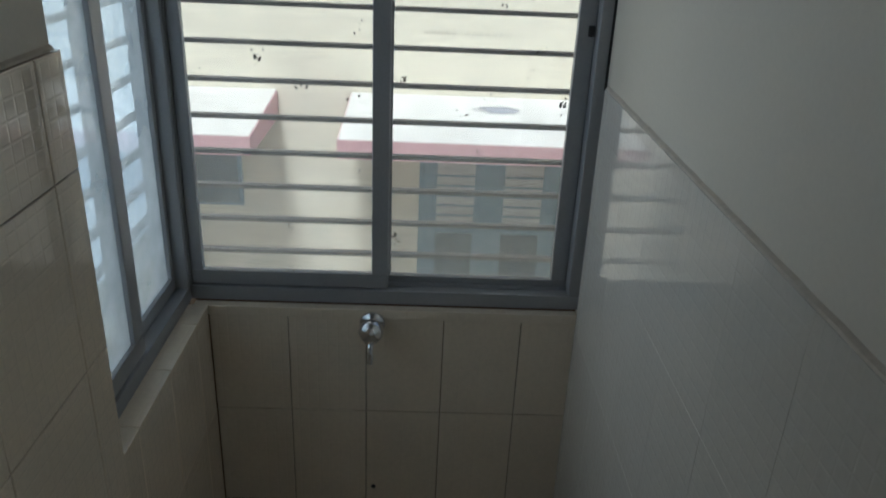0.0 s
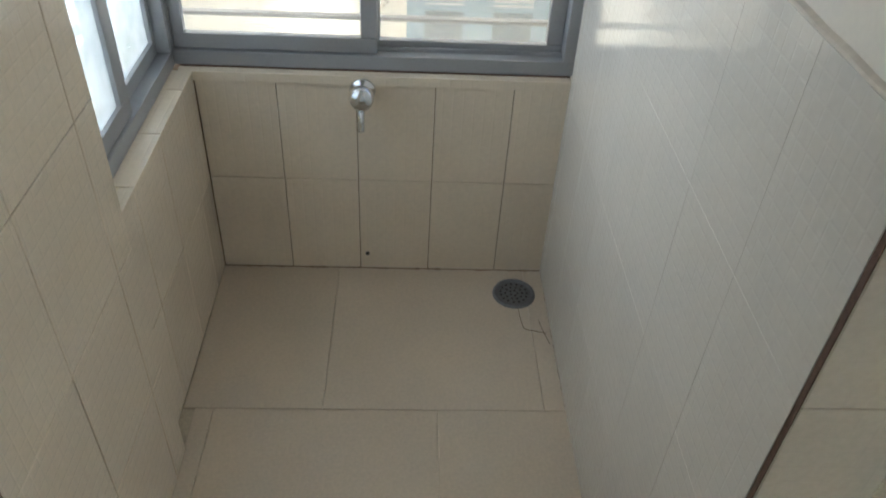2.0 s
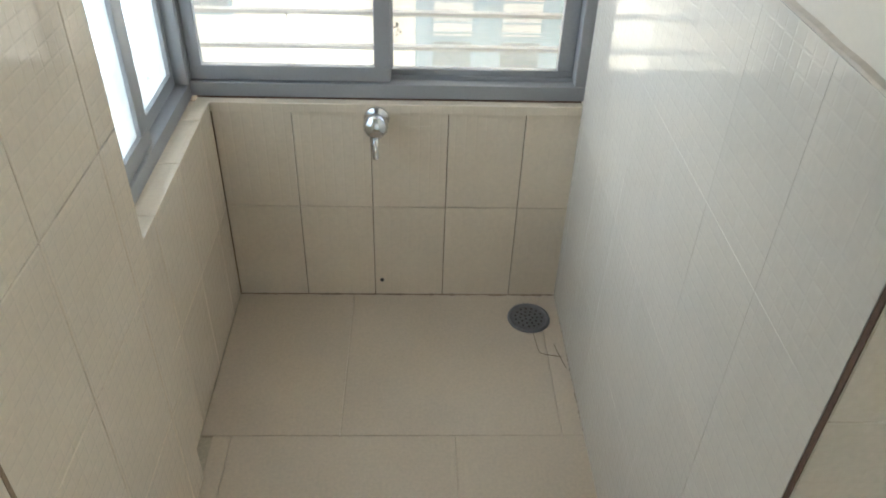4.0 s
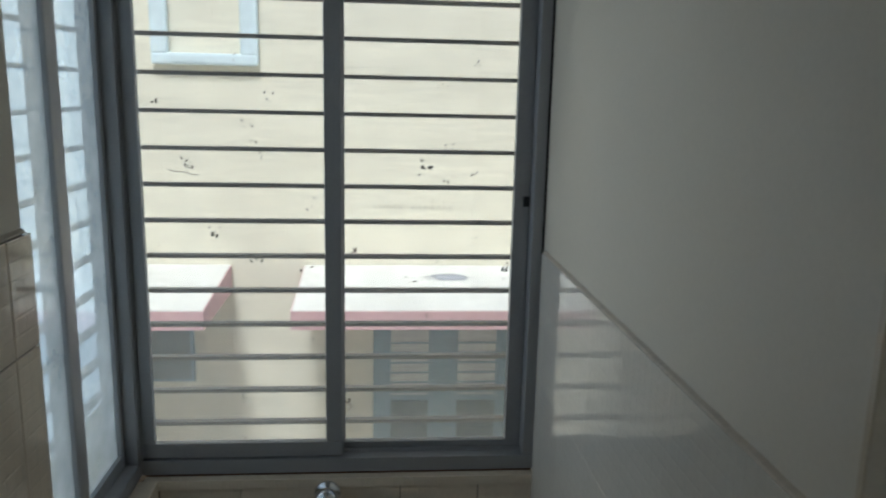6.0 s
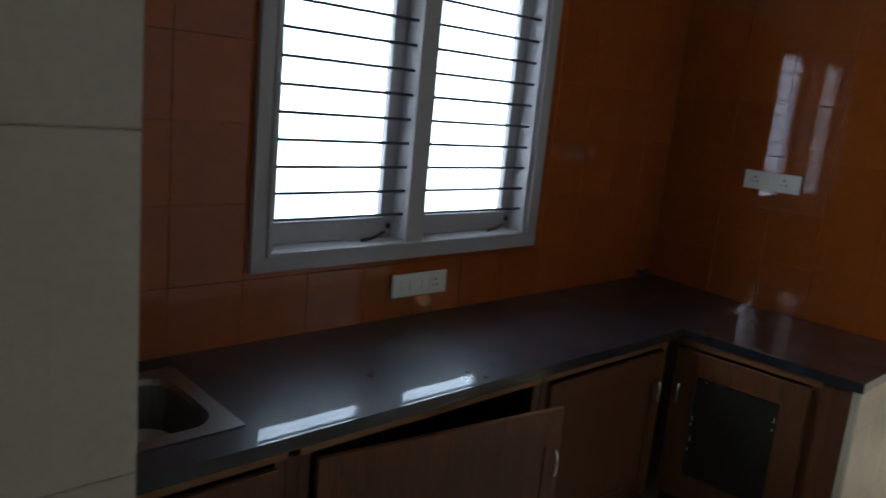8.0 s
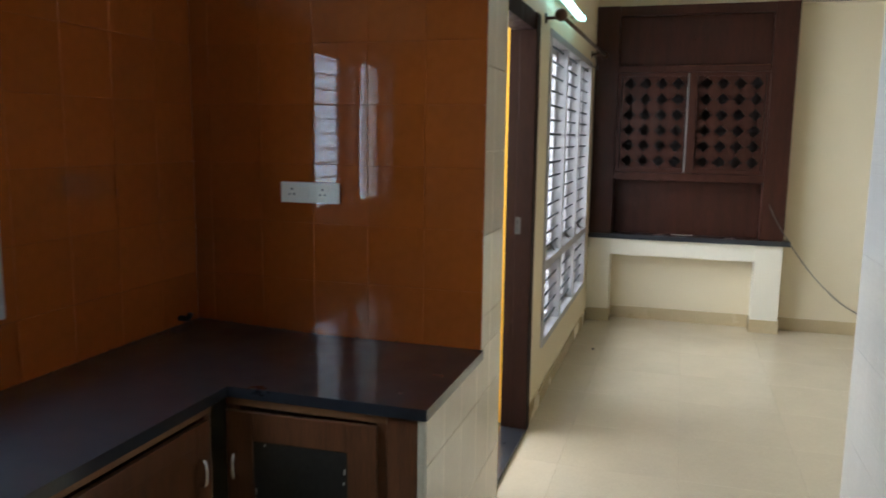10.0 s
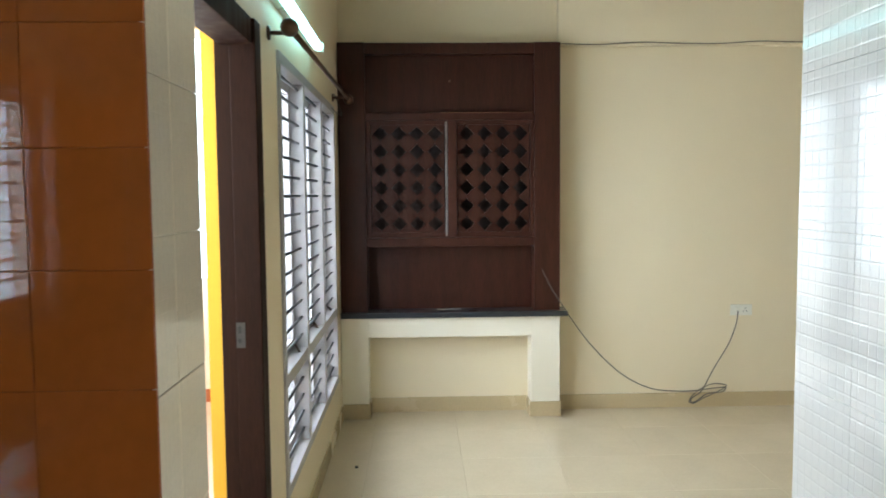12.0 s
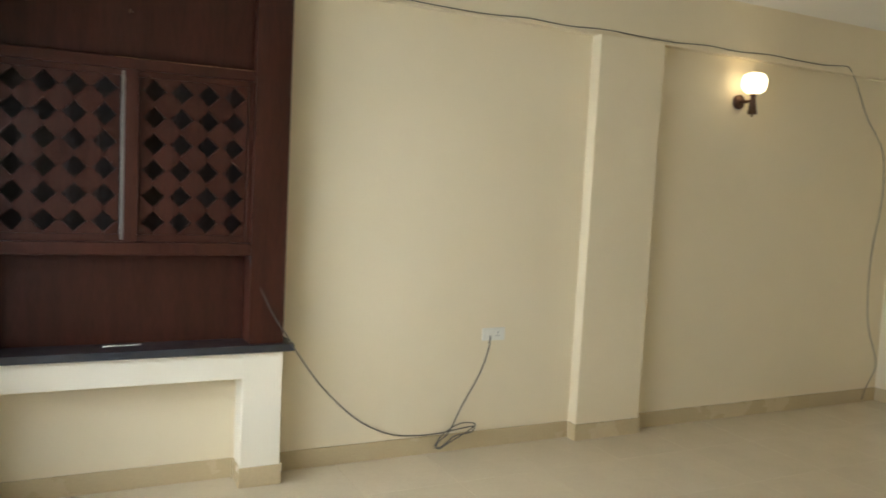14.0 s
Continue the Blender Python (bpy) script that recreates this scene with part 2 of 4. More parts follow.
DARK_ROOM = surface("dim_window_pane", (0.15, 0.18, 0.19), 0.2, vary=0.2, grain=8, bump=0.02)
BALCONY = surface("pale_terracotta_floor", (0.58, 0.40, 0.31), 0.45, vary=0.1, grain=30, bump=0.05)
RED_TILE = surface("terracotta_skirting", (0.42, 0.14, 0.06), 0.5, vary=0.1, bump=0.05)
GROUND = surface("dusty_ground", (0.42, 0.38, 0.31), 0.95, vary=0.2, grain=1.5, broad=0.1, bump=0.2, dist=0.02)
FARWALL = surface("pale_distant_plaster", (0.72, 0.70, 0.66), 0.9, vary=0.1, grain=2, broad=0.3, bump=0.1)
# black that paints the shade inside the cabinet onto its back board
BACKING = surface("unlit_inside_black", (0.008, 0.006, 0.005), 0.7, vary=0.2, bump=0.05)
EDGE = surface("dark_brown_tile_edge", (0.11, 0.06, 0.036), 0.9, vary=0.3, grain=120, bump=0.3)
GRIME = surface("brown_joint_grime", (0.27, 0.20, 0.14), 0.9, vary=0.3, grain=150, bump=0.3)
BRONZE = surface("dark_bronze", (0.10, 0.055, 0.035), 0.35, metal=0.7, vary=0.1, bump=0.03)
GLASS = glass("window_glass")
FRONT_GLASS = dusty_pane("dusty_window_glass", 0.19, 0.05, 0.08, 0.75)
SIDE_GLASS = dusty_pane("dusty_bluish_glass", 0.30, 0.24, 0.08, 1.3, (0.46, 0.54, 0.58), 0.03)
TUBE = glow("tube_glow", (0.50, 1.0, 0.96), 9)
OPAL = glow("opal_lamp_glow", (1.0, 0.78, 0.46), 3.2)
STAIN = surface("bird_dropping_stain", (0.12, 0.11, 0.09), 0.9, vary=0.3, bump=0.1)


# ---- building helpers ----
def box(bm, x0, y0, z0, x1, y1, z1, bev=0.0, m=None):
    r = bmesh.ops.create_cube(bm, size=1.0)
    vs = r["verts"]
    for v in vs:
        v.co = Vector(((x0 + x1) / 2 + v.co.x * (x1 - x0), (y0 + y1) / 2 + v.co.y * (y1 - y0), (z0 + z1) / 2 + v.co.z * (z1 - z0)))
    if m is not None:
        for v in vs:
            v.co = m @ v.co
    if bev:
        es = list({e for v in vs for e in v.link_edges})
        bmesh.ops.bevel(bm, geom=es, offset=bev, segments=2, affect="EDGES", profile=0.6)
    return bm


def boxes(*rows, bev=0.0):
    bm = bmesh.new()
    for r in rows:
        box(bm, *r, bev=bev)
    return bm


def rod(bm, p0, p1, r, n=10, r2=None):
    p0, p1 = Vector(p0), Vector(p1)
    d = p1 - p0
    m = Matrix.Translation((p0 + p1) / 2) @ d.to_track_quat("Z", "Y").to_matrix().to_4x4()
    bmesh.ops.create_cone(bm, cap_ends=True, segments=n, radius1=r, radius2=r if r2 is None else r2, depth=d.length, matrix=m)
    return bm


def lathe(bm, profile, m, n=24):
    """Rings of (radius, height) turned about the local z axis."""
    rings = []
    for r, h in profile:
        if r < 1e-5:
            rings.append([bm.verts.new(m @ Vector((0, 0, h)))])
        else:
            rings.append([bm.verts.new(m @ Vector((r * math.cos(2 * math.pi * k / n), r * math.sin(2 * math.pi * k / n), h))) for k in range(n)])
    for a, b in zip(rings, rings[1:]):
        for k in range(n):
            k2 = (k + 1) % n
            if len(a) == 1:
                bm.faces.new((a[0], b[k], b[k2]))
            elif len(b) == 1:
                bm.faces.new((a[k], b[0], a[k2]))
            else:
                bm.faces.new((a[k], b[k], b[k2], a[k2]))
    bmesh.ops.recalc_face_normals(bm, faces=bm.faces)
    return bm


def mesh_of(name, bm, material, smooth=False):
    me = bpy.data.meshes.new(name)
    bm.to_mesh(me)
    bm.free()
    me.materials.append(material)
    if smooth:
        for p in me.polygons:
            p.use_smooth = True
    return me


ORIGIN = {}


def thing(name, at, label, category, group=""):
    e = new(name)
    e.location = at
    ORIGIN[e.name] = Vector(at)
    return tagged(e, label, category, group)


def part(name, bm, material, parent, label="", smooth=False):
    o = new(name, mesh_of(name, bm, material, smooth))
    o.parent = parent
    root = parent
    while root.parent:
        root = root.parent
    if parent is root:
        o.matrix_parent_inverse = Matrix.Translation(-ORIGIN.get(root.name, Vector()))
    if label:
        tagged(o, label)
    return o


def whole(name, bm, material, label, category, smooth=False, kind="", group=""):
    return tagged(new(name, mesh_of(name, bm, material, smooth)), label, category, group, kind)


def structure(name, bm, material, label, category):
    return whole(name, bm, material, label, category, kind="structure")


def curve_bm(points, r, steps=10, n=6):
    """A tube along a smooth line through the points."""
    ps = [Vector(p) for p in points]
    line = []
    for i in range(len(ps) - 1):
        a, b, c, d = ps[max(i - 1, 0)], ps[i], ps[i + 1], ps[min(i + 2, len(ps) - 1)]
        for k in range(steps):
            t = k / steps
            line.append(0.5 * ((2 * b) + (c - a) * t + (2 * a - 5 * b + 4 * c - d) * t * t + (3 * b - a - 3 * c + d) * t ** 3))
    line.append(ps[-1])
    bm = bmesh.new()
    rings = []
    for i, p in enumerate(line):
        d = (line[min(i + 1, len(line) - 1)] - line[max(i - 1, 0)]).normalized()
        u = d.orthogonal().normalized() if i == 0 else (u0 - d * u0.dot(d)).normalized()
        u0, w = u, d.cross(u)
        rings.append([bm.verts.new(p + r * (math.cos(2 * math.pi * k / n) * u + math.sin(2 * math.pi * k / n) * w)) for k in range(n)])
    for a, b in zip(rings, rings[1:]):
        for k in range(n):
            bm.faces.new((a[k], a[(k + 1) % n], b[(k + 1) % n], b[k]))
    bm.faces.new(rings[0][::-1])
    bm.faces.new(rings[-1])
    return bm


TILE_MESH = {}


def tile_mesh(w, h, d, material):
    key = (round(w, 3), round(h, 3), round(d, 3), material.name)
    if key not in TILE_MESH:
        c = min(0.0005 if material in (PALE_TILE, DADO_TILE) else 0.0007 if material is FLOOR else 0.0018, w / 4, h / 4)
        outer = [(-w / 2, -h / 2), (w / 2, -h / 2), (w / 2, h / 2), (-w / 2, h / 2)]
        inner = [(-w / 2 + c, -h / 2 + c), (w / 2 - c, -h / 2 + c), (w / 2 - c, h / 2 - c), (-w / 2 + c, h / 2 - c)]
        vs = [(x, y, 0) for x, y in outer] + [(x, y, d - c * 0.7) for x, y in outer] + [(x, y, d) for x, y in inner]
        fs = [(3, 2, 1, 0), (8, 9, 10, 11)]
        for k in range(4):
            j = (k + 1) % 4
            fs += [(k, j, 4 + j, 4 + k), (4 + k, 4 + j, 8 + j, 8 + k)]
        me = bpy.data.meshes.new("tile")
        me.from_pydata(vs, [], fs)
        me.materials.append(material)
        TILE_MESH[key] = me
    return TILE_MESH[key]


def lay_tiles(parent, origin, u, v, us, vs, material, gap=0.0024, depth=0.007, name="tile", hole=None):
    """Tiles between the cuts us along u and vs along v, lying on the plane through origin."""
    origin, u, v = Vector(origin), Vector(u), Vector(v)
    w = u.cross(v)
    turn = Matrix((u, v, w)).transposed().to_4x4()
    for a, b in zip(us, us[1:]):
        for c, d in zip(vs, vs[1:]):
            pieces = [(a, b, c, d)]
            if hole and a < hole[1] and b > hole[0] and c < hole[3] and d > hole[2]:
                h0, h1, h2, h3 = hole
                pieces = [(a, h0, c, d), (h1, b, c, d), (max(a, h0), min(b, h1), c, h2), (max(a, h0), min(b, h1), h3, d)]
            for p, q, r, s in pieces:
                if q - p < 0.012 or s - r < 0.012:
                    continue
                o = new(name, tile_mesh(q - p - gap, s - r - gap, depth, material))
                o.parent = parent
                tilt = random.uniform(-0.001, 0.001)
                o.matrix_local = Matrix.Translation(origin + u * (p + q) / 2 + v * (r + s) / 2) @ turn @ Matrix.Rotation(tilt, 4, "X") @ Matrix.Rotation(random.uniform(-0.001, 0.001), 4, "Y")


def cuts(lo, hi, step, start):
    """Cut lines between lo and hi on a grid of the given step through start."""
    k = math.ceil((lo - start) / step + 1e-6)
    out = [lo]
    while start + k * step < hi - 1e-6:
        out.append(start + k * step)
        k += 1
    return out + [hi]


# ---- structure ----
CEIL_Z = 3.22
TOP = CEIL_Z
WX = 9.75          # hall east wall
NY = 1.07          # hall north wall
KY = 2.32          # kitchen north wall
PX = 5.700         # side of the door opening next to the kitchen
floor_slab = structure("floor", boxes((0.4, -6.3, -0.2, 10.0, 1.28, -0.007), (0.4, 1.28, -0.2, 5.5, 2.5, -0.007)), LIGHT_GROUT, "beige tiled floor of kitchen and hall", "floor")
structure("ceiling", boxes((0.4, -6.3, TOP, 10.0, 1.28, TOP + 0.15), (0.4, 1.28, TOP, 5.5, 2.5, TOP + 0.15)), CEIL, "plain white painted ceiling", "ceiling")

# utility corner: low wall under the window, pier and window openings
wall_utility = structure("wall_north_utility", boxes((0.6, 2.27, -0.2, 1.96, 2.47, 0.6585), (0.6, 2.27, 2.25, 1.96, 2.47, TOP)), GROUT, "low tiled wall under the sliding window", "wall")
wall_side = structure("wall_west_low", boxes((0.6, 1.543, -0.2, 0.783, 2.27, 0.677), (0.6, 1.44, 2.25, 0.783, 2.27, TOP)), GROUT, "low tiled side wall under the window", "wall")
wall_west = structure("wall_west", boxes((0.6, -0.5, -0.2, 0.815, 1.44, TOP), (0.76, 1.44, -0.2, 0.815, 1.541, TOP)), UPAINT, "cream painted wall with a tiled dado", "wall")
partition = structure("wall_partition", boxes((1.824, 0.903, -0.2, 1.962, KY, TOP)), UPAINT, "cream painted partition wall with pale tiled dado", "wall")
wall_kitchen = structure("wall_north_kitchen", boxes((1.962, 2.328, -0.2, 2.95, 2.52, TOP), (4.28, 2.328, -0.2, 5.5, 2.52, TOP), (2.95, 2.328, -0.2, 4.28, 2.52, 1.12), (2.95, 2.328, 2.225, 4.28, 2.52, TOP)), NICHE, "kitchen wall with orange tiles and a window", "wall")
wall_stub = structure("wall_east_kitchen", boxes((5.352, 1.018, -0.2, 5.5, 2.328, TOP)), NICHE, "short wall between kitchen and hall with orange tiles", "wall")
wall_hall = structure("wall_north_hall", boxes((5.5, NY, -0.2, PX, 1.25, TOP), (6.70, NY, -0.2, 7.12, 1.25, TOP), (9.28, NY, -0.2, 9.95, 1.25, TOP), (PX, NY, 2.34, 6.70, 1.25, TOP), (7.12, NY, -0.2, 9.28, 1.25, 0.36), (7.12, NY, 2.32, 9.28, 1.25, TOP)), PAINT, "cream painted wall with door and barred window", "wall")
structure("wall_exterior_skin", boxes((6.70, 1.25, -0.2, 7.12, 1.262, TOP), (9.28, 1.25, -0.2, 9.95, 1.262, TOP), (7.12, 1.25, -0.2, 9.28, 1.262, 0.36), (7.12, 1.25, 2.32, 9.28, 1.262, TOP), (6.66, 1.201, -0.2, 6.70, 1.262, 2.34), (PX + 0.001, 1.187, 2.30, 6.66, 1.262, 2.34)), YELLOW, "bright yellow painted outside wall", "wall")
tile_pier = structure("wall_tiled_strip", boxes((5.5, 1.018, -0.2, PX, NY, TOP)), NICHE, "cream tiled wall strip beside the door", "wall")
wall_south = structure("wall_south_kitchen", boxes((0.6, -0.5, -0.2, 5.413, -0.352, TOP)), NICHE, "pale embossed tiled kitchen wall", "wall")
structure("wall_west_hall", boxes((5.25, -6.3, -0.2, 5.413, -0.5, TOP)), PAINT, "cream painted hall wall", "wall")
structure("wall_south_hall", boxes((5.25, -6.3, -0.2, 10.0, -6.1, TOP)), PAINT, "cream painted hall wall", "wall")
wall_east = structure("wall_east_hall", boxes((WX, -6.3, -0.2, 10.0, NY, TOP)), PAINT, "cream painted hall wall", "wall")
structure("pilaster", boxes((9.655, -3.285, 0.0, WX, -2.725, 2.8195), bev=0.003), PAINT, "shallow cream painted wall pilaster", "pilaster")
structure("beam", boxes((9.68, -6.1, 2.82, WX, -0.6, TOP)), PAINT, "shallow cream painted beam along the wall", "beam")


def skirting(name, rows):
    return structure(name, boxes(*rows, bev=0.002), SKIRT, "beige tile skirting", "skirting")


SK = 0.115
skirting("baseboard", [(WX - 0.012, -2.713, 0, WX, -0.604, SK)])
skirting("baseboard", [(WX - 0.012, -6.1, 0, WX, -3.297, SK)])
skirting("baseboard", [(9.643, -3.297, 0, 9.655, -2.713, SK), (9.655, -2.725, 0, 9.738, -2.713, SK), (9.655, -3.297, 0, 9.738, -3.285, SK)])
skirting("baseboard", [(6.72, NY - 0.012, 0, 9.56, NY, 0.10)])
skirting("baseboard", [(5.42, -6.1, 0, 9.75, -6.088, SK)])
skirting("baseboard", [(5.413, -6.1, 0, 5.425, -0.36, SK)])


# ---- kitchen and utility windows ----
def sliding_window(name, m, width, height, edges, sashes, label):
    """Aluminium slider in local axes: x along the wall, y outwards. edges: left and right frame widths."""
    e = thing(name, (0, 0, 0), label, "window")
    e["kind"] = "structure"
    left, right, f = edges[0], edges[1], 0.042
    bm = bmesh.new()
    for r in ((0, 0, 0, width, 0.08, f), (0, 0, height - f, width, 0.08, height), (0, 0, f, left, 0.08, height - f), (width - right, 0, f, width, 0.08, height - f)):
        box(bm, *r, bev=0.003)
    box(bm, left, 0.034, f, width - right, 0.038, f + 0.012)
    part("outer_frame", bm, ALU, e)
    for a, b, y, lo, s0, s1 in sashes:
        bm = bmesh.new()
        top = height - f - 0.002
        for r in ((a, y, f + 0.004, b, y + 0.026, lo), (a, y, top - 0.05, b, y + 0.026, top), (a, y, lo, a + s0, y + 0.026, top - 0.05), (b - s1, y, lo, b, y + 0.026, top - 0.05)):
            box(bm, *r, bev=0.003)
        sash = part("sash", bm, ALU, e)
        g = part("pane", boxes((a + s0 - 0.004, y + 0.011, lo - 0.004, b - s1 + 0.004, y + 0.015, top - 0.046)), FRONT_GLASS, sash)
        g.visible_shadow = False
    e.matrix_basis = m
    return e


front = sliding_window("window_1", pose(0.732, 2.285, 0.691), 1.092, 1.56, (0.012, 0.034), [(0.013, 0.553, 0.006, 0.088, 0.033, 0.045), (0.514, 1.057, 0.044, 0.069, 0.044, 0.044)], "grey aluminium sliding window with dusty panes")
side = sliding_window("window_2", pose(0.742, 1.44, 0.6905, 0, 0, 90), 0.842, 1.56, (0.04, 0.021), [(0.041, 0.50, 0.006, 0.092, 0.045, 0.055), (0.455, 0.820, 0.0335, 0.080, 0.044, 0.022)], "grey aluminium sliding side window")
for ob in side.children_recursive:
    if ob.name.startswith("pane"):
        ob.data.materials[0] = SIDE_GLASS
latch = part("latch", boxes((1.770, 2.318, 1.437, 1.786, 2.328, 1.464), bev=0.002), BLACK, front)
latch.matrix_basis = pose(-0.732, -2.285, -0.691)

structure("window_corner_post", boxes((0.644, 2.283, 0.6905, 0.736, 2.366, 2.251), bev=0.003), ALU, "grey aluminium corner post between the windows", "post")

bars = thing("window_grille", (1.3, 2.42, 0.66), "grey flat horizontal steel bars outside the window", "grille")
for k in range(15):
    z = 0.785 + 0.0985 * k
    part("bar", boxes((0.62, 2.41, z - 0.0055, 1.82, 2.432, z + 0.0055)), BAR, bars)

side_bars = thing("window_grille", (0.60, 1.9, 0.66), "grey flat horizontal steel bars outside the side window", "grille")
for k in range(15):
    z = 0.785 + 0.0985 * k
    part("bar", boxes((0.592, 1.42, z - 0.0055, 0.614, 2.405, z + 0.0055)), BAR, side_bars)

# marks left on the dusty panes
SPOTS = [(1.505, 1.546), (1.317, 1.312), (0.957, 1.358), (1.731, 1.262), (1.02, 0.78), (0.898, 1.535), (1.297, 0.872), (1.664, 1.392), (1.191, 1.274), (0.817, 1.70), (1.028, 0.905), (1.06, 1.30)]
SPOTS += [(random.uniform(0.80, 1.72), random.uniform(0.80, 1.85)) for _ in range(26)]
bm = bmesh.new()
for k, (sx, sz) in enumerate(SPOTS):
    if 1.225 < sx < 1.29:
        continue
    for j in range(9 if k < 7 else 4):
        r = random.uniform(0.0018, 0.0042) * (1.0 if k < 12 else 0.7)
        dx, dz = random.gauss(0, 0.009), random.gauss(0, 0.010)
        m = Matrix.Translation((sx + dx, 2.3005 if sx < 1.25 else 2.3385, sz + dz)) @ Matrix.Rotation(random.uniform(-1, 1), 4, "Y") @ Matrix.Diagonal((1, 0.15, random.uniform(0.6, 2.0), 1))
        bmesh.ops.create_icosphere(bm, subdivisions=1, radius=r, matrix=m)
whole("dirt_specks", bm, STAIN, "dark dried dirt speckles on the window panes", "dirt", kind="stuff")

whole("pane_scratch", curve_bm([(0.844, 2.3003, 1.527), (0.868, 2.3003, 1.521), (0.89, 2.3003, 1.521), (0.905, 2.3003, 1.514), (0.921, 2.3003, 1.515)], 0.0011, n=5), STAIN, "thin dark hair stuck to the window pane", "hair")
ETCH = surface("pale_pane_etching", (0.40, 0.38, 0.33), 0.7, vary=0.1)
etch = thing("pane_etching", (1.475, 2.339, 1.431), "faint illegible maker's marking on the window pane", "marking")
for k in range(13):
    if k != 5:
        part("stroke", boxes((1.365 + 0.017 * k, 2.3372, 1.4275, 1.376 + 0.017 * k, 2.3385, 1.4295), (1.367 + 0.017 * k, 2.3372, 1.4335, 1.375 + 0.017 * k, 2.3385, 1.435)), ETCH, etch)

sill_f = structure("sill_front", boxes((0.752, 2.256, 0.659, 1.816, 2.37, 0.687), bev=0.002), CREAM_TILE, "cream tiled window sill edge", "sill")
structure("window_sealant", boxes((0.754, 2.2835, 0.6873, 1.815, 2.30, 0.6906)), EDGE, "dark dirty joint under the window frame", "joint")
# solid black strip that paints the shade in the gap beside the frame
structure("wall_gap_shade", boxes((1.8175, 2.2825, 1.314, 1.8236, 2.2845, 2.25)), BLACK, "black strip painting the shade of the gap between window frame and wall", "joint")
bm = bmesh.new()
for k in range(60):
    gx = 0.80 + 1.0 * k / 59
    r = random.uniform(0.003, 0.008)
    bmesh.ops.create_icosphere(bm, subdivisions=1, radius=r, matrix=Matrix.Translation((gx, 2.2625, 0.0)) @ Matrix.Diagonal((random.uniform(1.5, 3.0), random.uniform(0.5, 1.0), random.uniform(0.3, 0.8), 1)))
for k in range(28):
    gy = 1.70 + 0.55 * k / 27
    r = random.uniform(0.002, 0.005)
    bmesh.ops.create_icosphere(bm, subdivisions=1, radius=r, matrix=Matrix.Translation((1.8152, gy, 0.0)) @ Matrix.Diagonal((0.6, random.uniform(1.5, 3.0), random.uniform(0.3, 0.7), 1)))
whole("joint_grime", bm, GRIME, "brown grime in the joint between floor and tiled wall", "grime", kind="stuff")
sill_s = structure("sill_side", bmesh.new(), GROUT, "cream tiled side window sill", "sill")
lay_tiles(sill_s, (0.783, 0, 0.678), (1, 0, 0), (0, 1, 0), [-0.075, 0.012], cuts(1.53, 2.255, 0.218, 1.71), CREAM_TILE, depth=0.012)

# ---- tap and drain ----
tap = thing("wall_tap", (1.245, 2.255, 0.62), "chrome wall tap with a round flange under the window", "tap")
bm = bmesh.new()
lathe(bm, [(0, 0.0), (0.036, 0.0), (0.034, 0.006), (0.024, 0.012), (0.022, 0.03), (0, 0.03)], pose(1.245, 2.256, 0.645, 90, 0, 0))
part("flange", bm, CHROME, tap, smooth=True)
bm = bmesh.new()
lathe(bm, [(0, 0.0), (0.026, 0.0), (0.033, 0.012), (0.034, 0.028), (0.028, 0.044), (0.014, 0.052), (0, 0.053)], pose(1.245, 2.228, 0.648, 90, 0, 0))
part("knob", bm, CHROME, tap, smooth=True)
part("spout", curve_bm([(1.245, 2.235, 0.63), (1.244, 2.21, 0.612), (1.243, 2.195, 0.59), (1.243, 2.192, 0.555)], 0.0095, n=10), CHROME, tap, smooth=True)

drain = thing("floor_drain", (1.718, 2.148, 0.0), "round perforated steel floor drain in the corner", "drain")
bm = bmesh.new()
lathe(bm, [(0.054, 0.002), (0.056, 0.007), (0.066, 0.006), (0.068, 0.0)], pose(1.718, 2.148, 0.0), 32)
part("rim", bm, DRAIN, drain, smooth=True)
bm = bmesh.new()
lathe(bm, [(0, 0.004), (0.055, 0.003), (0.055, 0.0)], pose(1.718, 2.148, 0.0), 32)
part("cover", bm, DRAIN, drain)
for ring, count in ((0.012, 5), (0.027, 10), (0.042, 15)):
    for k in range(count):
        a = 2 * math.pi * k / count
        bm = bmesh.new()
        lathe(bm, [(0.0036, 0.0), (0.0036, 0.0008), (0, 0.0008)], pose(1.718 + ring * math.cos(a), 2.148 + ring * math.sin(a), 0.0038), 8)
        part("hole", bm, BLACK, drain)
bm = bmesh.new()
lathe(bm, [(0.007, 0.0), (0.007, 0.001), (0, 0.001)], pose(1.25, 2.2622, 0.062, 90, 0, 0), 10)
whole("pipe_hole", bm, BLACK, "small dark hole in the wall tile above the floor", "hole")

for pts in ([(1.725, 2.09, 0.0012), (1.728, 2.04, 0.0012), (1.735, 1.995, 0.0012), (1.76, 1.985, 0.0012), (1.80, 1.975, 0.0012)], [(1.783, 2.03, 0.0012), (1.79, 1.99, 0.0012), (1.805, 1.93, 0.0012)]):
    whole("floor_crack", curve_bm(pts, 0.0011, n=4), GROUT, "thin dark crack in the floor tile near the drain", "crack")

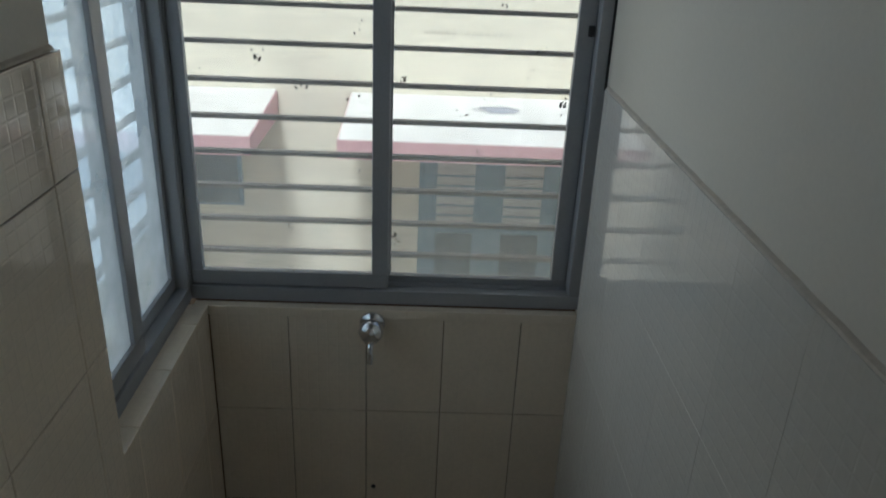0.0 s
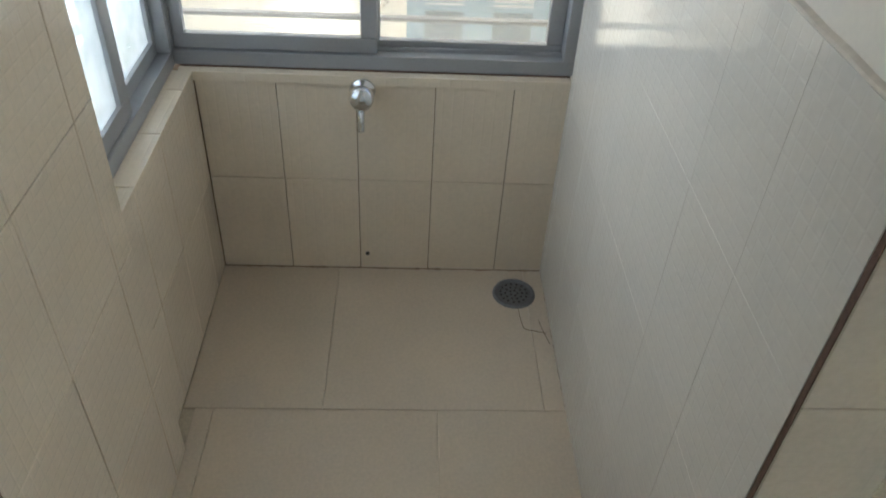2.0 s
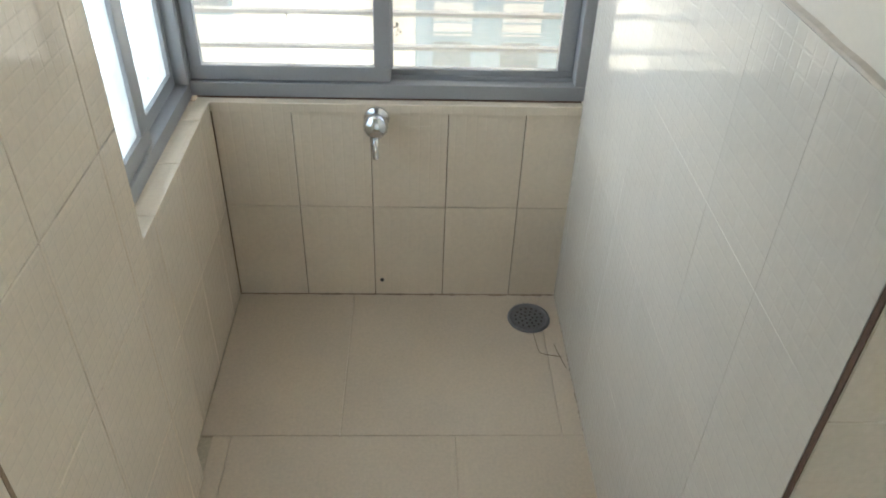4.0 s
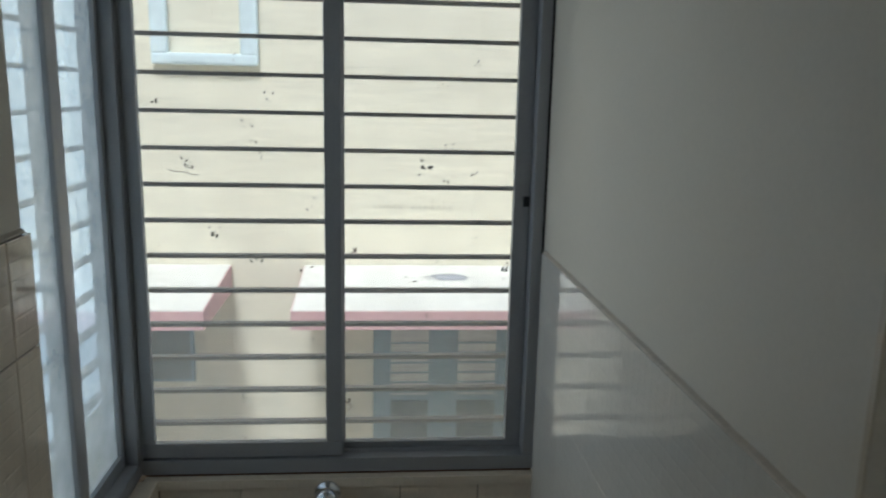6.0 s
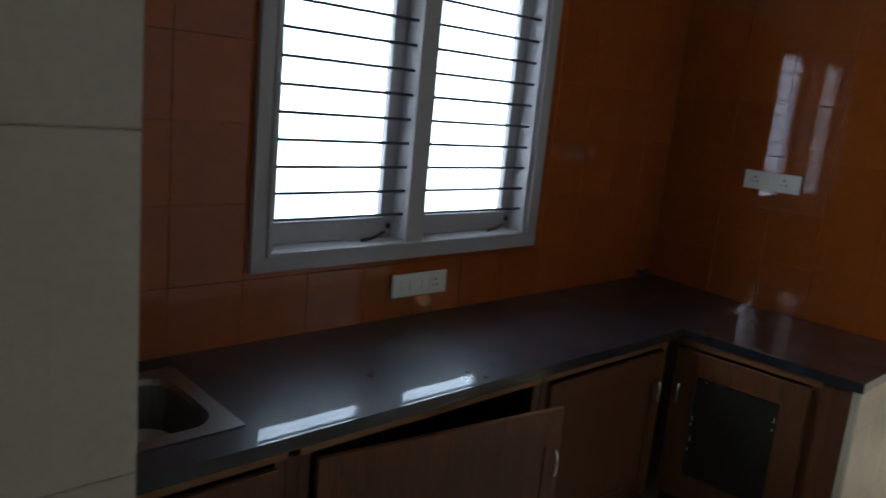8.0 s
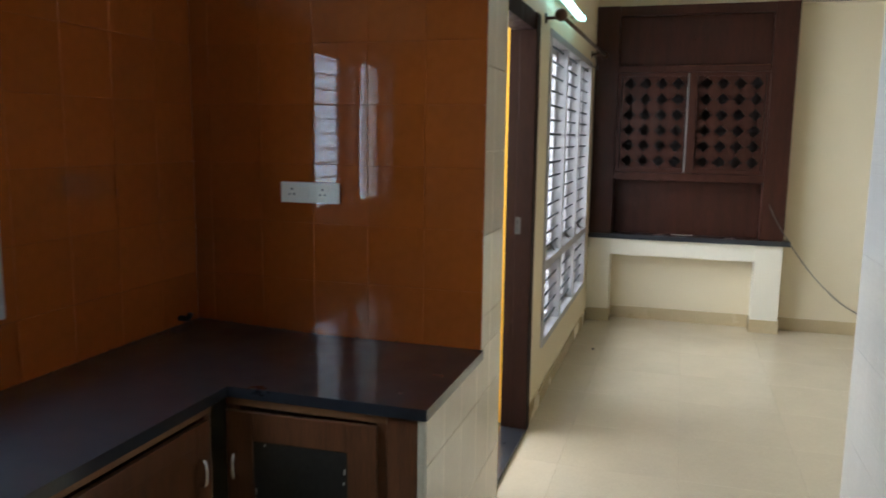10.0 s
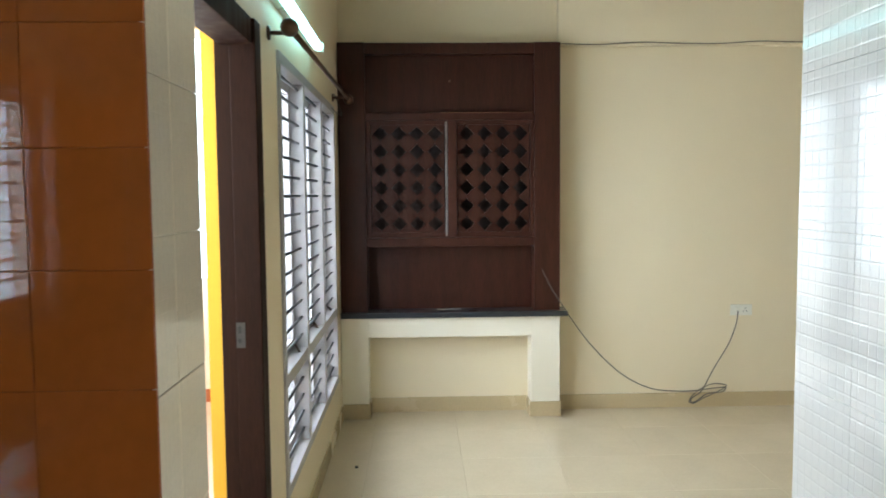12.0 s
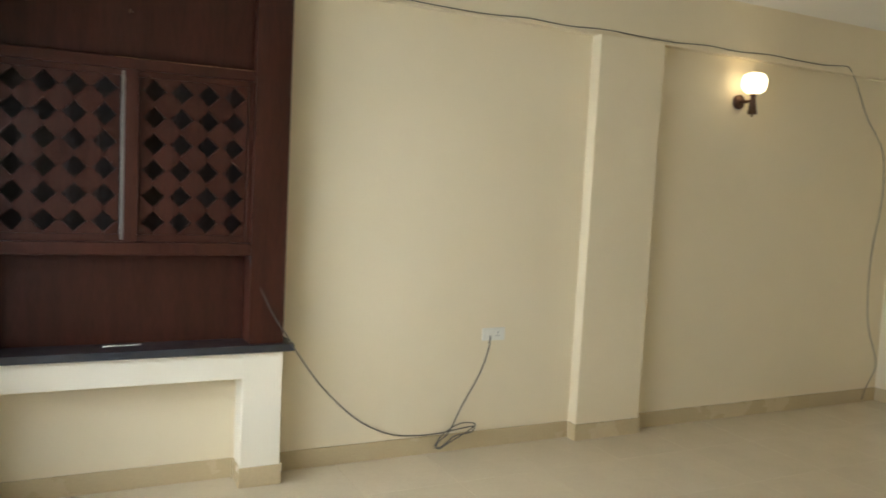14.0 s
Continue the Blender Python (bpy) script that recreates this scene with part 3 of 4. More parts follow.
# ---- kitchen window ----
kw = thing("window_3", (3.62, 2.40, 1.09), "white painted wooden kitchen window in two bays", "window")
kw["kind"] = "structure"
KX0, KX1, KZ0, KZ1 = 2.908, 4.294, 1.088, 2.262
IX0, IX1, IZ0, IZ1 = 2.985, 4.206, 1.153, 2.192      # the clear opening
MX0, MX1 = 3.546, 3.632                              # the mullion
for name, inset, y in (("architrave", 0.0, 2.296), ("architrave_bead", 0.052, 2.290)):
    bm = bmesh.new()
    e = 0.05 if inset == 0.0 else 0.016
    x0, x1, z0, z1 = KX0 + inset, KX1 - inset, KZ0 + inset * 0.9, KZ1 - inset
    for r in ((x0, y, z0, x1, 2.32, z0 + e), (x0, y, z1 - e, x1, 2.32, z1), (x0, y, z0 + e, x0 + e, 2.32, z1 - e), (x1 - e, y, z0 + e, x1, 2.32, z1 - e)):
        box(bm, *r, bev=0.004)
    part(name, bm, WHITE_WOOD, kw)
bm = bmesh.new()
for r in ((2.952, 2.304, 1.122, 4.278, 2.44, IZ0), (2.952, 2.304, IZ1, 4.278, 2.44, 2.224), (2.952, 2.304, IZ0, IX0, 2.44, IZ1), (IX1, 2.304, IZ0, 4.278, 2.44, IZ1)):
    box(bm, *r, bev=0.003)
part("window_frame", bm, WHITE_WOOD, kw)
part("mullion", boxes((MX0, 2.302, IZ0, MX1, 2.44, IZ1), bev=0.005), WHITE_WOOD, kw)
for a, b in ((IX0, MX0), (MX1, IX1)):
    bm = bmesh.new()
    for r in ((a + 0.002, 2.382, IZ0 + 0.002, b - 0.002, 2.414, 1.232), (a + 0.002, 2.382, 2.150, b - 0.002, 2.414, IZ1 - 0.002), (a + 0.002, 2.382, 1.232, a + 0.054, 2.414, 2.150), (b - 0.062, 2.382, 1.232, b - 0.002, 2.414, 2.150)):
        box(bm, *r, bev=0.003)
    s = part("sash", bm, WHITE_WOOD, kw)
    g = part("pane", boxes((a + 0.049, 2.395, 1.227, b - 0.057, 2.399, 2.155)), GLASS, s)
    g.visible_shadow = False
    for k in range(11):
        z = 1.25 + 0.0865 * k
        bm = bmesh.new()
        rod(bm, (a - 0.01, 2.332, z), (b + 0.01, 2.332, z), 0.0055, 8)
        part("bar", bm, BLACK_BAR, kw, smooth=True)
    part("latch", curve_bm([(b - 0.17, 2.345, 1.159), (b - 0.11, 2.355, 1.164), (b - 0.05, 2.37, 1.178)], 0.006), BRONZE, kw)
    bm = bmesh.new()
    bmesh.ops.create_uvsphere(bm, u_segments=10, v_segments=6, radius=0.011, matrix=Matrix.Translation((b - 0.024, 2.38, 1.198)))
    part("latch_pin", bm, BRONZE, kw, smooth=True)


# ---- worktop, sink and kitchen cabinets ----
CT, CB = 0.83, 0.792
FY, FX = 1.712, 4.62
FALL = 0.042   # the worktop falls a little towards its front edge
SX0, SX1, SY0, SY1 = 2.07, 2.632, 1.815, 2.232


def slab_of_cells(xs, ys, keep, z0, z1):
    """One closed slab made of the grid cells for which keep(x, y) holds."""
    bm = bmesh.new()
    grid = {}

    def vert(i, j, z):
        if (i, j, z) not in grid:
            grid[(i, j, z)] = bm.verts.new((xs[i], ys[j], z))
        return grid[(i, j, z)]

    cells = {(i, j) for i in range(len(xs) - 1) for j in range(len(ys) - 1) if keep((xs[i] + xs[i + 1]) / 2, (ys[j] + ys[j + 1]) / 2)}
    for i, j in cells:
        corner = ((i, j), (i + 1, j), (i + 1, j + 1), (i, j + 1))
        bm.faces.new([vert(a, b, z1) for a, b in corner])
        bm.faces.new([vert(a, b, z0) for a, b in corner[::-1]])
        for k, near in enumerate(((i, j - 1), (i + 1, j), (i, j + 1), (i - 1, j))):
            if near not in cells:
                p, q = corner[k], corner[(k + 1) % 4]
                bm.faces.new((vert(*p, z0), vert(*q, z0), vert(*q, z1), vert(*p, z1)))
    rims = [e for e in bm.edges if len(e.link_faces) == 2 and e.calc_face_angle(0.0) > 1.0 and all(abs(v.co.z - z1) < 1e-6 for v in e.verts)]
    bmesh.ops.bevel(bm, geom=rims, offset=0.006, segments=3, affect="EDGES", profile=0.5)
    return bm


bm = slab_of_cells([1.964, SX0 + 0.02, SX1 - 0.02, FX, 5.345], [0.998, FY, SY0 + 0.02, SY1 - 0.02, 2.318], lambda x, y: (y > FY or x > FX) and not (SX0 + 0.02 < x < SX1 - 0.02 and SY0 + 0.02 < y < SY1 - 0.02), CB, CT)
for v in bm.verts:
    v.co.z += max(0.0, v.co.y - FY) * FALL
worktop = whole("worktop", bm, GRANITE, "polished black granite kitchen worktop in an L", "worktop")
sink = thing("kitchen_sink", (2.36, 2.03, 0.8), "stainless steel sink set in the black worktop", "sink")


def rounded_rect(x0, y0, x1, y1, r, n=6):
    pts = []
    for cx, cy, a0 in ((x1 - r, y1 - r, 0), (x0 + r, y1 - r, 90), (x0 + r, y0 + r, 180), (x1 - r, y0 + r, 270)):
        for k in range(n + 1):
            a = radians(a0 + 90 * k / n)
            pts.append((cx + r * math.cos(a), cy + r * math.sin(a)))
    return pts


bm = bmesh.new()
loops = []
for inset, z, r in ((0.0, CT + 0.001, 0.006), (0.0, CT + 0.005, 0.006), (0.045, CT + 0.004, 0.08), (0.052, CT - 0.01, 0.08), (0.065, CT - 0.13, 0.08), (0.10, CT - 0.16, 0.06)):
    loops.append([bm.verts.new((x, y, z)) for x, y in rounded_rect(SX0 + inset, SY0 + inset, SX1 - inset, SY1 - inset, r)])
for a, b in zip(loops, loops[1:]):
    for k in range(len(a)):
        bm.faces.new((a[k], a[(k + 1) % len(a)], b[(k + 1) % len(a)], b[k]))
bm.faces.new(loops[-1])
for v in bm.verts:
    v.co.z += max(0.0, v.co.y - FY) * FALL
bmesh.ops.recalc_face_normals(bm, faces=bm.faces)
part("bowl", bm, STEEL, sink)
bm = bmesh.new()
lathe(bm, [(0.032, 0.0), (0.03, 0.003), (0.0, 0.001)], pose(2.35, 2.02, CT - 0.1595), 16)
part("waste", bm, DRAIN, sink, smooth=True)


def handle(parent, p, out, up=0.085):
    """A small bow handle at p, standing off along out."""
    p, out = Vector(p), Vector(out)
    u = Vector((0, 0, up / 2))
    bm = curve_bm([p - u, p - u * 0.9 + out * 0.022, p + out * 0.028, p + u * 0.9 + out * 0.022, p + u], 0.0055, n=8)
    return part("handle", bm, CHROME, parent, "chrome bow handle", smooth=True)


def panel_door(cabinet, x0, x1, z0, z1, y, m=None, filling=None, pull=None, arch=True, s=0.068):
    """A framed cabinet door in local axes (x along, y towards the back), moved by m."""
    m = m or Matrix()
    bm = bmesh.new()
    for r in ((x0, y, z0, x0 + s, y + 0.02, z1), (x1 - s, y, z0, x1, y + 0.02, z1), (x0 + s, y, z0, x1 - s, y + 0.02, z0 + s), (x0 + s, y, z1 - s, x1 - s, y + 0.02, z1)):
        box(bm, *r, bev=0.003, m=m)
    if arch:
        w = (x1 - x0) / 2 - s
        cx = (x0 + x1) / 2
        n = 16
        top = z1 - s + 0.001
        front, back = [], []
        for k in range(n + 1):
            a = -w + 2 * w * k / n
            h = 0.002 + 0.055 * (1 - math.cos(math.pi * a / w)) / 2
            front.append([bm.verts.new(m @ Vector((cx + a, y + 0.0005, q))) for q in (z1 - s - h, top)])
            back.append([bm.verts.new(m @ Vector((cx + a, y + 0.0195, q))) for q in (z1 - s - h, top)])
        for k in range(n):
            bm.faces.new((front[k][0], front[k + 1][0], front[k + 1][1], front[k][1]))
            bm.faces.new((back[k][0], back[k + 1][0], front[k + 1][0], front[k][0]))
            bm.faces.new((back[k + 1][0], back[k][0], back[k][1], back[k + 1][1]))
    d = part("door", bm, WOOD, cabinet)
    part("panel", boxes_m((x0 + s - 0.004, y + 0.007, z0 + s - 0.004, x1 - s + 0.004, y + 0.015, z1 - s + 0.004), m), filling or WOOD, d)
    if pull:
        q = m @ Vector((pull[0], y, pull[1]))
        handle(d, q, (m.to_3x3() @ Vector((0, -1, 0))))
    return d


def boxes_m(r, m):
    bm = bmesh.new()
    return box(bm, *r, m=m)


def carcass(name, x0, x1, label, m=None, width_y=0.5):
    e = thing(name, (0, 0, 0), label, "cabinet", "kitchen base cabinets")
    m = m or Matrix()
    for r in ((x0, 0, 0.08, x0 + 0.035, 0.03, 0.756), (x1 - 0.035, 0, 0.08, x1, 0.03, 0.756)):
        part("stile", boxes_m(r, m), WOOD, e)
    part("bottom_rail", boxes_m((x0 + 0.035, 0, 0.08, x1 - 0.035, 0.03, 0.11), m), WOOD, e)
    part("lip", boxes_m((x0, -0.006, 0.758, x1, 0.03, 0.79), m), LIP_WOOD, e, "lighter wooden lip under the worktop")
    for r in ((x0 + 0.002, 0.03, 0.08, x0 + 0.018, width_y, 0.756), (x1 - 0.018, 0.03, 0.08, x1 - 0.002, width_y, 0.756)):
        part("side_panel", boxes_m(r, m), DARK_WOOD, e)
    part("bottom_panel", boxes_m((x0 + 0.018, 0.03, 0.08, x1 - 0.018, width_y, 0.098), m), DARK_WOOD, e)
    part("back_panel", boxes_m((x0 + 0.018, width_y - 0.012, 0.098, x1 - 0.018, width_y, 0.756), m), DARK_WOOD, e)
    part("plinth", boxes_m((x0, 0.04, 0.0, x1, 0.06, 0.08), m), DARK_WOOD, e)
    return e


YF = FY + 0.03
A = Matrix.Translation((0, YF, 0))
c1 = carcass("base_cabinet", 1.965, 2.71, "brown wooden base cabinet below the sink", A)
panel_door(c1, 1.995, 2.676, 0.115, 0.745, -0.02, A, pull=(2.638, 0.569))
c2 = carcass("base_cabinet", 2.749, 3.725, "brown wooden base cabinet with its arched door ajar", A)
swing = A @ Matrix.Translation((2.797, -0.004, 0)) @ Matrix.Rotation(radians(-9), 4, "Z")
panel_door(c2, 0.0, 0.878, 0.115, 0.74, -0.02, swing, pull=(0.841, 0.56))
c3 = carcass("base_cabinet", 3.735, 4.56, "brown wooden base cabinet with an arched panel door", A)
panel_door(c3, 3.768, 4.522, 0.115, 0.745, -0.02, A, pull=(4.462, 0.586))
part("filler", boxes((2.711, YF, 0.08, 2.748, YF + 0.03, 0.756), bev=0.002), WOOD, c2)
B = Matrix.Translation((FX + 0.03, 0, 0)) @ Matrix.Rotation(radians(-90), 4, "Z")
c4 = carcass("base_cabinet", -1.738, -1.144, "dark wooden cabinet with a dusty glass door ajar", B)
swing = B @ Matrix.Translation((-1.173, -0.004, 0)) @ Matrix.Rotation(radians(2.2), 4, "Z")
panel_door(c4, -0.543, 0.0, 0.115, 0.75, -0.02, swing, filling=MESH_GLASS, pull=(-0.503, 0.562), arch=False, s=0.10)
for k, (u, z, h) in enumerate(((-0.435, 0.47, 0.018), (-0.438, 0.44, 0.010), (-0.432, 0.38, 0.022), (-0.436, 0.33, 0.012), (-0.112, 0.58, 0.016), (-0.114, 0.54, 0.009), (-0.40, 0.637, 0.007))):
    part("paint_drip", boxes_m((u - 0.0015, -0.0145, z - h * 0.6, u + 0.0015, -0.0125, z + h * 0.6), swing), PLASTIC, c4, "white paint drip")
part("end_post", boxes((FX + 0.024, 1.037, 0.0, FX + 0.06, 1.141, 0.79), bev=0.002), WOOD, c4)
counter_end = structure("wall_counter_end", boxes((FX + 0.024, 1.013, -0.007, 5.352, 1.036, CB - 0.001)), LIGHT_GROUT, "cream tiled end of the kitchen counter", "wall")


# ---- switch plates ----
def switch_plate(name, m, w, h, modules, label):
    """Plate in local axes: x along the wall, z up, standing out along -y."""
    e = thing(name, m.translation, label, "switch plate", "")
    e.matrix_basis = m
    ORIGIN[e.name] = Vector()
    bm = boxes((-w / 2, -0.011, -h / 2, w / 2, 0, h / 2), bev=0.003)
    part("plate", bm, PLASTIC, e)
    for x, what in modules:
        if what == "switch":
            part("rocker", boxes((x - 0.012, -0.016, -0.022, x + 0.012, -0.010, 0.022), bev=0.002), PLASTIC, e)
        else:
            s = part("socket", boxes((x - 0.026, -0.014, -0.03, x + 0.026, -0.010, 0.03), bev=0.002), PLASTIC, e)
            for dx, dz, r in ((0, 0.014, 0.0048), (-0.011, -0.008, 0.004), (0.011, -0.008, 0.004)):
                b2 = bmesh.new()
                lathe(b2, [(r, 0), (r, 0.001), (0, 0.001)], pose(x + dx, -0.0138, dz, 90, 0, 0), 8)
                part("pin_hole", b2, BLACK, s)
    return e


switch_plate("switch_plate", pose(3.642, 2.312, 0.981), 0.272, 0.088, [(-0.09, "switch"), (-0.045, "switch"), (0.015, "switch"), (0.075, "socket")], "ivory switch plate with a socket on orange tiles")
switch_plate("switch_plate", pose(5.335, 1.752, 1.438, 0, 0, -90), 0.266, 0.086, [(-0.08, "socket"), (-0.015, "switch"), (0.06, "socket"), (0.11, "switch")], "ivory twin socket plate on orange tiles")
sp = switch_plate("wall_socket", pose(WX, -2.067, 0.772, 0, 0, -90), 0.172, 0.086, [(-0.04, "switch"), (0.03, "socket")], "ivory wall socket with a plugged black cable")
stub_pipe = whole("pipe_stub", curve_bm([(5.20, 2.318, 0.885), (5.20, 2.28, 0.885), (5.20, 2.268, 0.893), (5.20, 2.262, 0.91)], 0.012, n=8), BLACK, "small black pipe stub above the worktop corner", "pipe", smooth=True)

bm = bmesh.new()
for k in range(150):
    if k < 55:
        x, y = random.uniform(4.3, 5.33), 2.312 - abs(random.gauss(0, 0.006))
    elif k < 120:
        x, y = 5.338 - abs(random.gauss(0, 0.006)), random.uniform(1.15, 2.30)
    else:
        x, y = random.gauss(5.14, 0.05), 2.30 - abs(random.gauss(0, 0.02))
    r = random.uniform(0.0025, 0.007)
    m = Matrix.Translation((x, y, CT + FALL * max(0.0, y - FY) + r * 0.4)) @ Matrix.Rotation(random.uniform(0, 3), 4, "Z") @ Matrix.Diagonal((random.uniform(0.8, 2.2), 1, 0.7, 1))
    bmesh.ops.create_icosphere(bm, subdivisions=1, radius=r, matrix=m)
whole("mortar_crumbs", bm, EDGE, "dark mortar crumbs along the back of the worktop", "crumbs", kind="stuff")

# ---- hall: door frame, window, lamp, cabinet ----
df = thing("door_1", (6.2, 1.12, 0), "dark brown wooden door frame, open to the balcony", "door frame")
df["kind"] = "structure"
DW = 2.335
bm = bmesh.new()
box(bm, 6.60, 1.05, 0.0, 6.70, 1.146, DW, bev=0.005)
box(bm, 6.608, 1.145, 0.0, 6.70, 1.200, DW, bev=0.004)
part("jamb", bm, FRAME_WOOD, df)
bm = bmesh.new()
box(bm, PX, 1.073, 0.0, PX + 0.09, 1.125, DW, bev=0.005)
box(bm, PX, 1.125, 0.0, PX + 0.07, 1.185, DW, bev=0.004)
part("jamb", bm, FRAME_WOOD, df)
part("head", boxes((PX + 0.001, 1.063, DW - 0.09, 6.70, 1.184, DW + 0.003), bev=0.004), FRAME_WOOD, df)
part("threshold", boxes((PX + 0.001, 1.05, 0.0, 6.70, 1.25, 0.022), bev=0.003), GRANITE, df, "dark stone threshold")
strike = part("strike_plate", boxes((6.598, 1.112, 1.146, 6.6012, 1.1445, 1.240), bev=0.001), STRIKE, df, "dull dark steel strike plate")
part("strike_hole", boxes((6.5965, 1.126, 1.20, 6.599, 1.137, 1.226)), BLACK, strike)
part("strike_hole", boxes((6.5965, 1.126, 1.166, 6.599, 1.137, 1.182)), BLACK, strike)

hw = thing("window_4", (8.2, 1.12, 0.36), "tall white painted wooden window with black bars in six bays", "window")
hw["kind"] = "structure"
HX = [7.12, 7.85, 8.56, 9.28]
HZ = [0.36, 0.875, 2.32]
bm = bmesh.new()
for r in ((7.12, 1.058, 0.36, 9.28, 1.19, 0.41), (7.12, 1.058, 2.27, 9.28, 1.19, 2.32), (7.12, 1.058, 0.41, 7.165, 1.19, 2.27), (9.235, 1.058, 0.41, 9.28, 1.19, 2.27)):
    box(bm, *r, bev=0.005)
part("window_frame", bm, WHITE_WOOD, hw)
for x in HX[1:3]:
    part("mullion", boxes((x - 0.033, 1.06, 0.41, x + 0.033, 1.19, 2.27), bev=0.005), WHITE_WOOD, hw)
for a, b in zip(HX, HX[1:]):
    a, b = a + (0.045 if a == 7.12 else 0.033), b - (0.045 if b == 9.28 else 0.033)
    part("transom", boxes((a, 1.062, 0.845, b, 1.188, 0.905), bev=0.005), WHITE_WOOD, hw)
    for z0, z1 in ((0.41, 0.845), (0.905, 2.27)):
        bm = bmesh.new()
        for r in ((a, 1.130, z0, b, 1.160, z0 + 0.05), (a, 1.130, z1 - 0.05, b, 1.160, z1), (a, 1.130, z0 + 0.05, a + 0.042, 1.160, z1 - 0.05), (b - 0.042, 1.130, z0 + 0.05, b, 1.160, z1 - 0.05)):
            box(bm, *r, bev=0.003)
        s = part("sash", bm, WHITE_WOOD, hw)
        g = part("pane", boxes((a + 0.038, 1.143, z0 + 0.045, b - 0.038, 1.147, z1 - 0.045)), GLASS, s)
        g.visible_shadow = False
    for k in range(15):
        bm = bmesh.new()
        z = 0.975 + 0.0905 * k
        rod(bm, (a - 0.005, 1.092, z), (b + 0.005, 1.092, z), 0.0075, 8)
        part("bar", bm, BLACK_BAR, hw, smooth=True)
    for k in range(4):
        bm = bmesh.new()
        z = 0.475 + 0.0905 * k
        rod(bm, (a - 0.005, 1.092, z), (b + 0.005, 1.092, z), 0.0075, 8)
        part("bar", bm, BLACK_BAR, hw, smooth=True)
    part("latch", curve_bm([(b - 0.14, 1.085, 0.911), (b - 0.08, 1.105, 0.916), (b - 0.03, 1.125, 0.93)], 0.006), BRONZE, hw)

tube = thing("tube_light", (7.5, 1.03, 2.52), "lit fluorescent tube light on a white batten", "lamp")
part("batten", boxes((6.93, 1.035, 2.50, 8.17, 1.07, 2.545), bev=0.004), PLASTIC, tube)
for x in (6.945, 8.155):
    part("holder", boxes((x - 0.012, 0.99, 2.498, x + 0.012, 1.036, 2.548), bev=0.004), PLASTIC, tube)
bm = bmesh.new()
rod(bm, (6.957, 1.008, 2.522), (8.143, 1.008, 2.522), 0.0145, 14)
part("tube", bm, TUBE, tube, "glowing cool white tube", smooth=True)

rail = thing("curtain_rod", (8.1, 0.97, 2.37), "dark bronze curtain rod above the window", "curtain rod")
bm = bmesh.new()
rod(bm, (6.86, 0.965, 2.352), (9.36, 0.965, 2.385), 0.0125, 12)
part("pole", bm, BRONZE, rail, smooth=True)
for x, z in ((6.845, 2.352), (9.37, 2.385)):
    bm = bmesh.new()
    lathe(bm, [(0, -0.05), (0.02, -0.042), (0.034, -0.02), (0.036, 0.0), (0.03, 0.024), (0.016, 0.035), (0.016, 0.05), (0, 0.05)], pose(x, 0.965, z, 0, 90, 0), 16)
    part("finial", bm, BRONZE, rail, smooth=True)
for x, z in ((6.94, 2.352), (9.27, 2.385)):
    bm = bmesh.new()
    rod(bm, (x, 0.965, z), (x, 1.065, z), 0.009, 10)
    lathe(bm, [(0, 0), (0.03, 0), (0.028, 0.008), (0, 0.012)], pose(x, 1.068, z, 90, 0, 0), 16)
    part("bracket", bm, BRONZE, rail, smooth=True)
whole("loose_wire", curve_bm([(9.10, 1.062, 2.30), (9.2, 1.02, 2.262), (9.3, 1.01, 2.27), (9.36, 1.03, 2.33), (9.33, 1.06, 2.42)], 0.0035), CABLE, "short loose black wire beside the curtain rod", "wire")

# cabinet on the east wall
CF = 9.565
cab = thing("wall_cabinet", (9.66, 0.23, 0.82), "dark mahogany wall cabinet with a pierced lattice screen", "cabinet")
part("post", boxes((CF, 0.862, 0.818, WX, 1.062, 2.825), bev=0.004), DARK_WOOD, cab)
part("post", boxes((CF, -0.594, 0.818, WX, -0.400, 2.825), bev=0.004), DARK_WOOD, cab)
part("top_rail", boxes((CF + 0.004, -0.40, 2.74, WX, 0.862, 2.822), bev=0.004), DARK_WOOD, cab)
part("upper_panel", boxes((CF + 0.07, -0.40, 2.31, CF + 0.085, 0.862, 2.74)), DARK_WOOD, cab)
part("middle_rail", boxes((CF + 0.012, -0.40, 2.255, WX, 0.862, 2.31), bev=0.004), DARK_WOOD, cab)
part("paint_smear", boxes((CF + 0.009, -0.395, 2.3085, CF + 0.0118, 0.30, 2.3105)), LIP_WOOD, cab, "thin pale smear along the rail")
part("lower_rail", boxes((CF + 0.004, -0.40, 1.312, WX, 0.862, 1.378), bev=0.004), DARK_WOOD, cab)
part("back_panel", boxes((WX - 0.014, -0.40, 0.818, WX - 0.002, 0.862, 1.32)), DARK_WOOD, cab)
part("lattice_backing", boxes((WX - 0.014, -0.40, 1.37, WX - 0.002, 0.862, 2.26)), BACKING, cab, "backing board behind the lattice, blackened for the unlit cabinet inside")


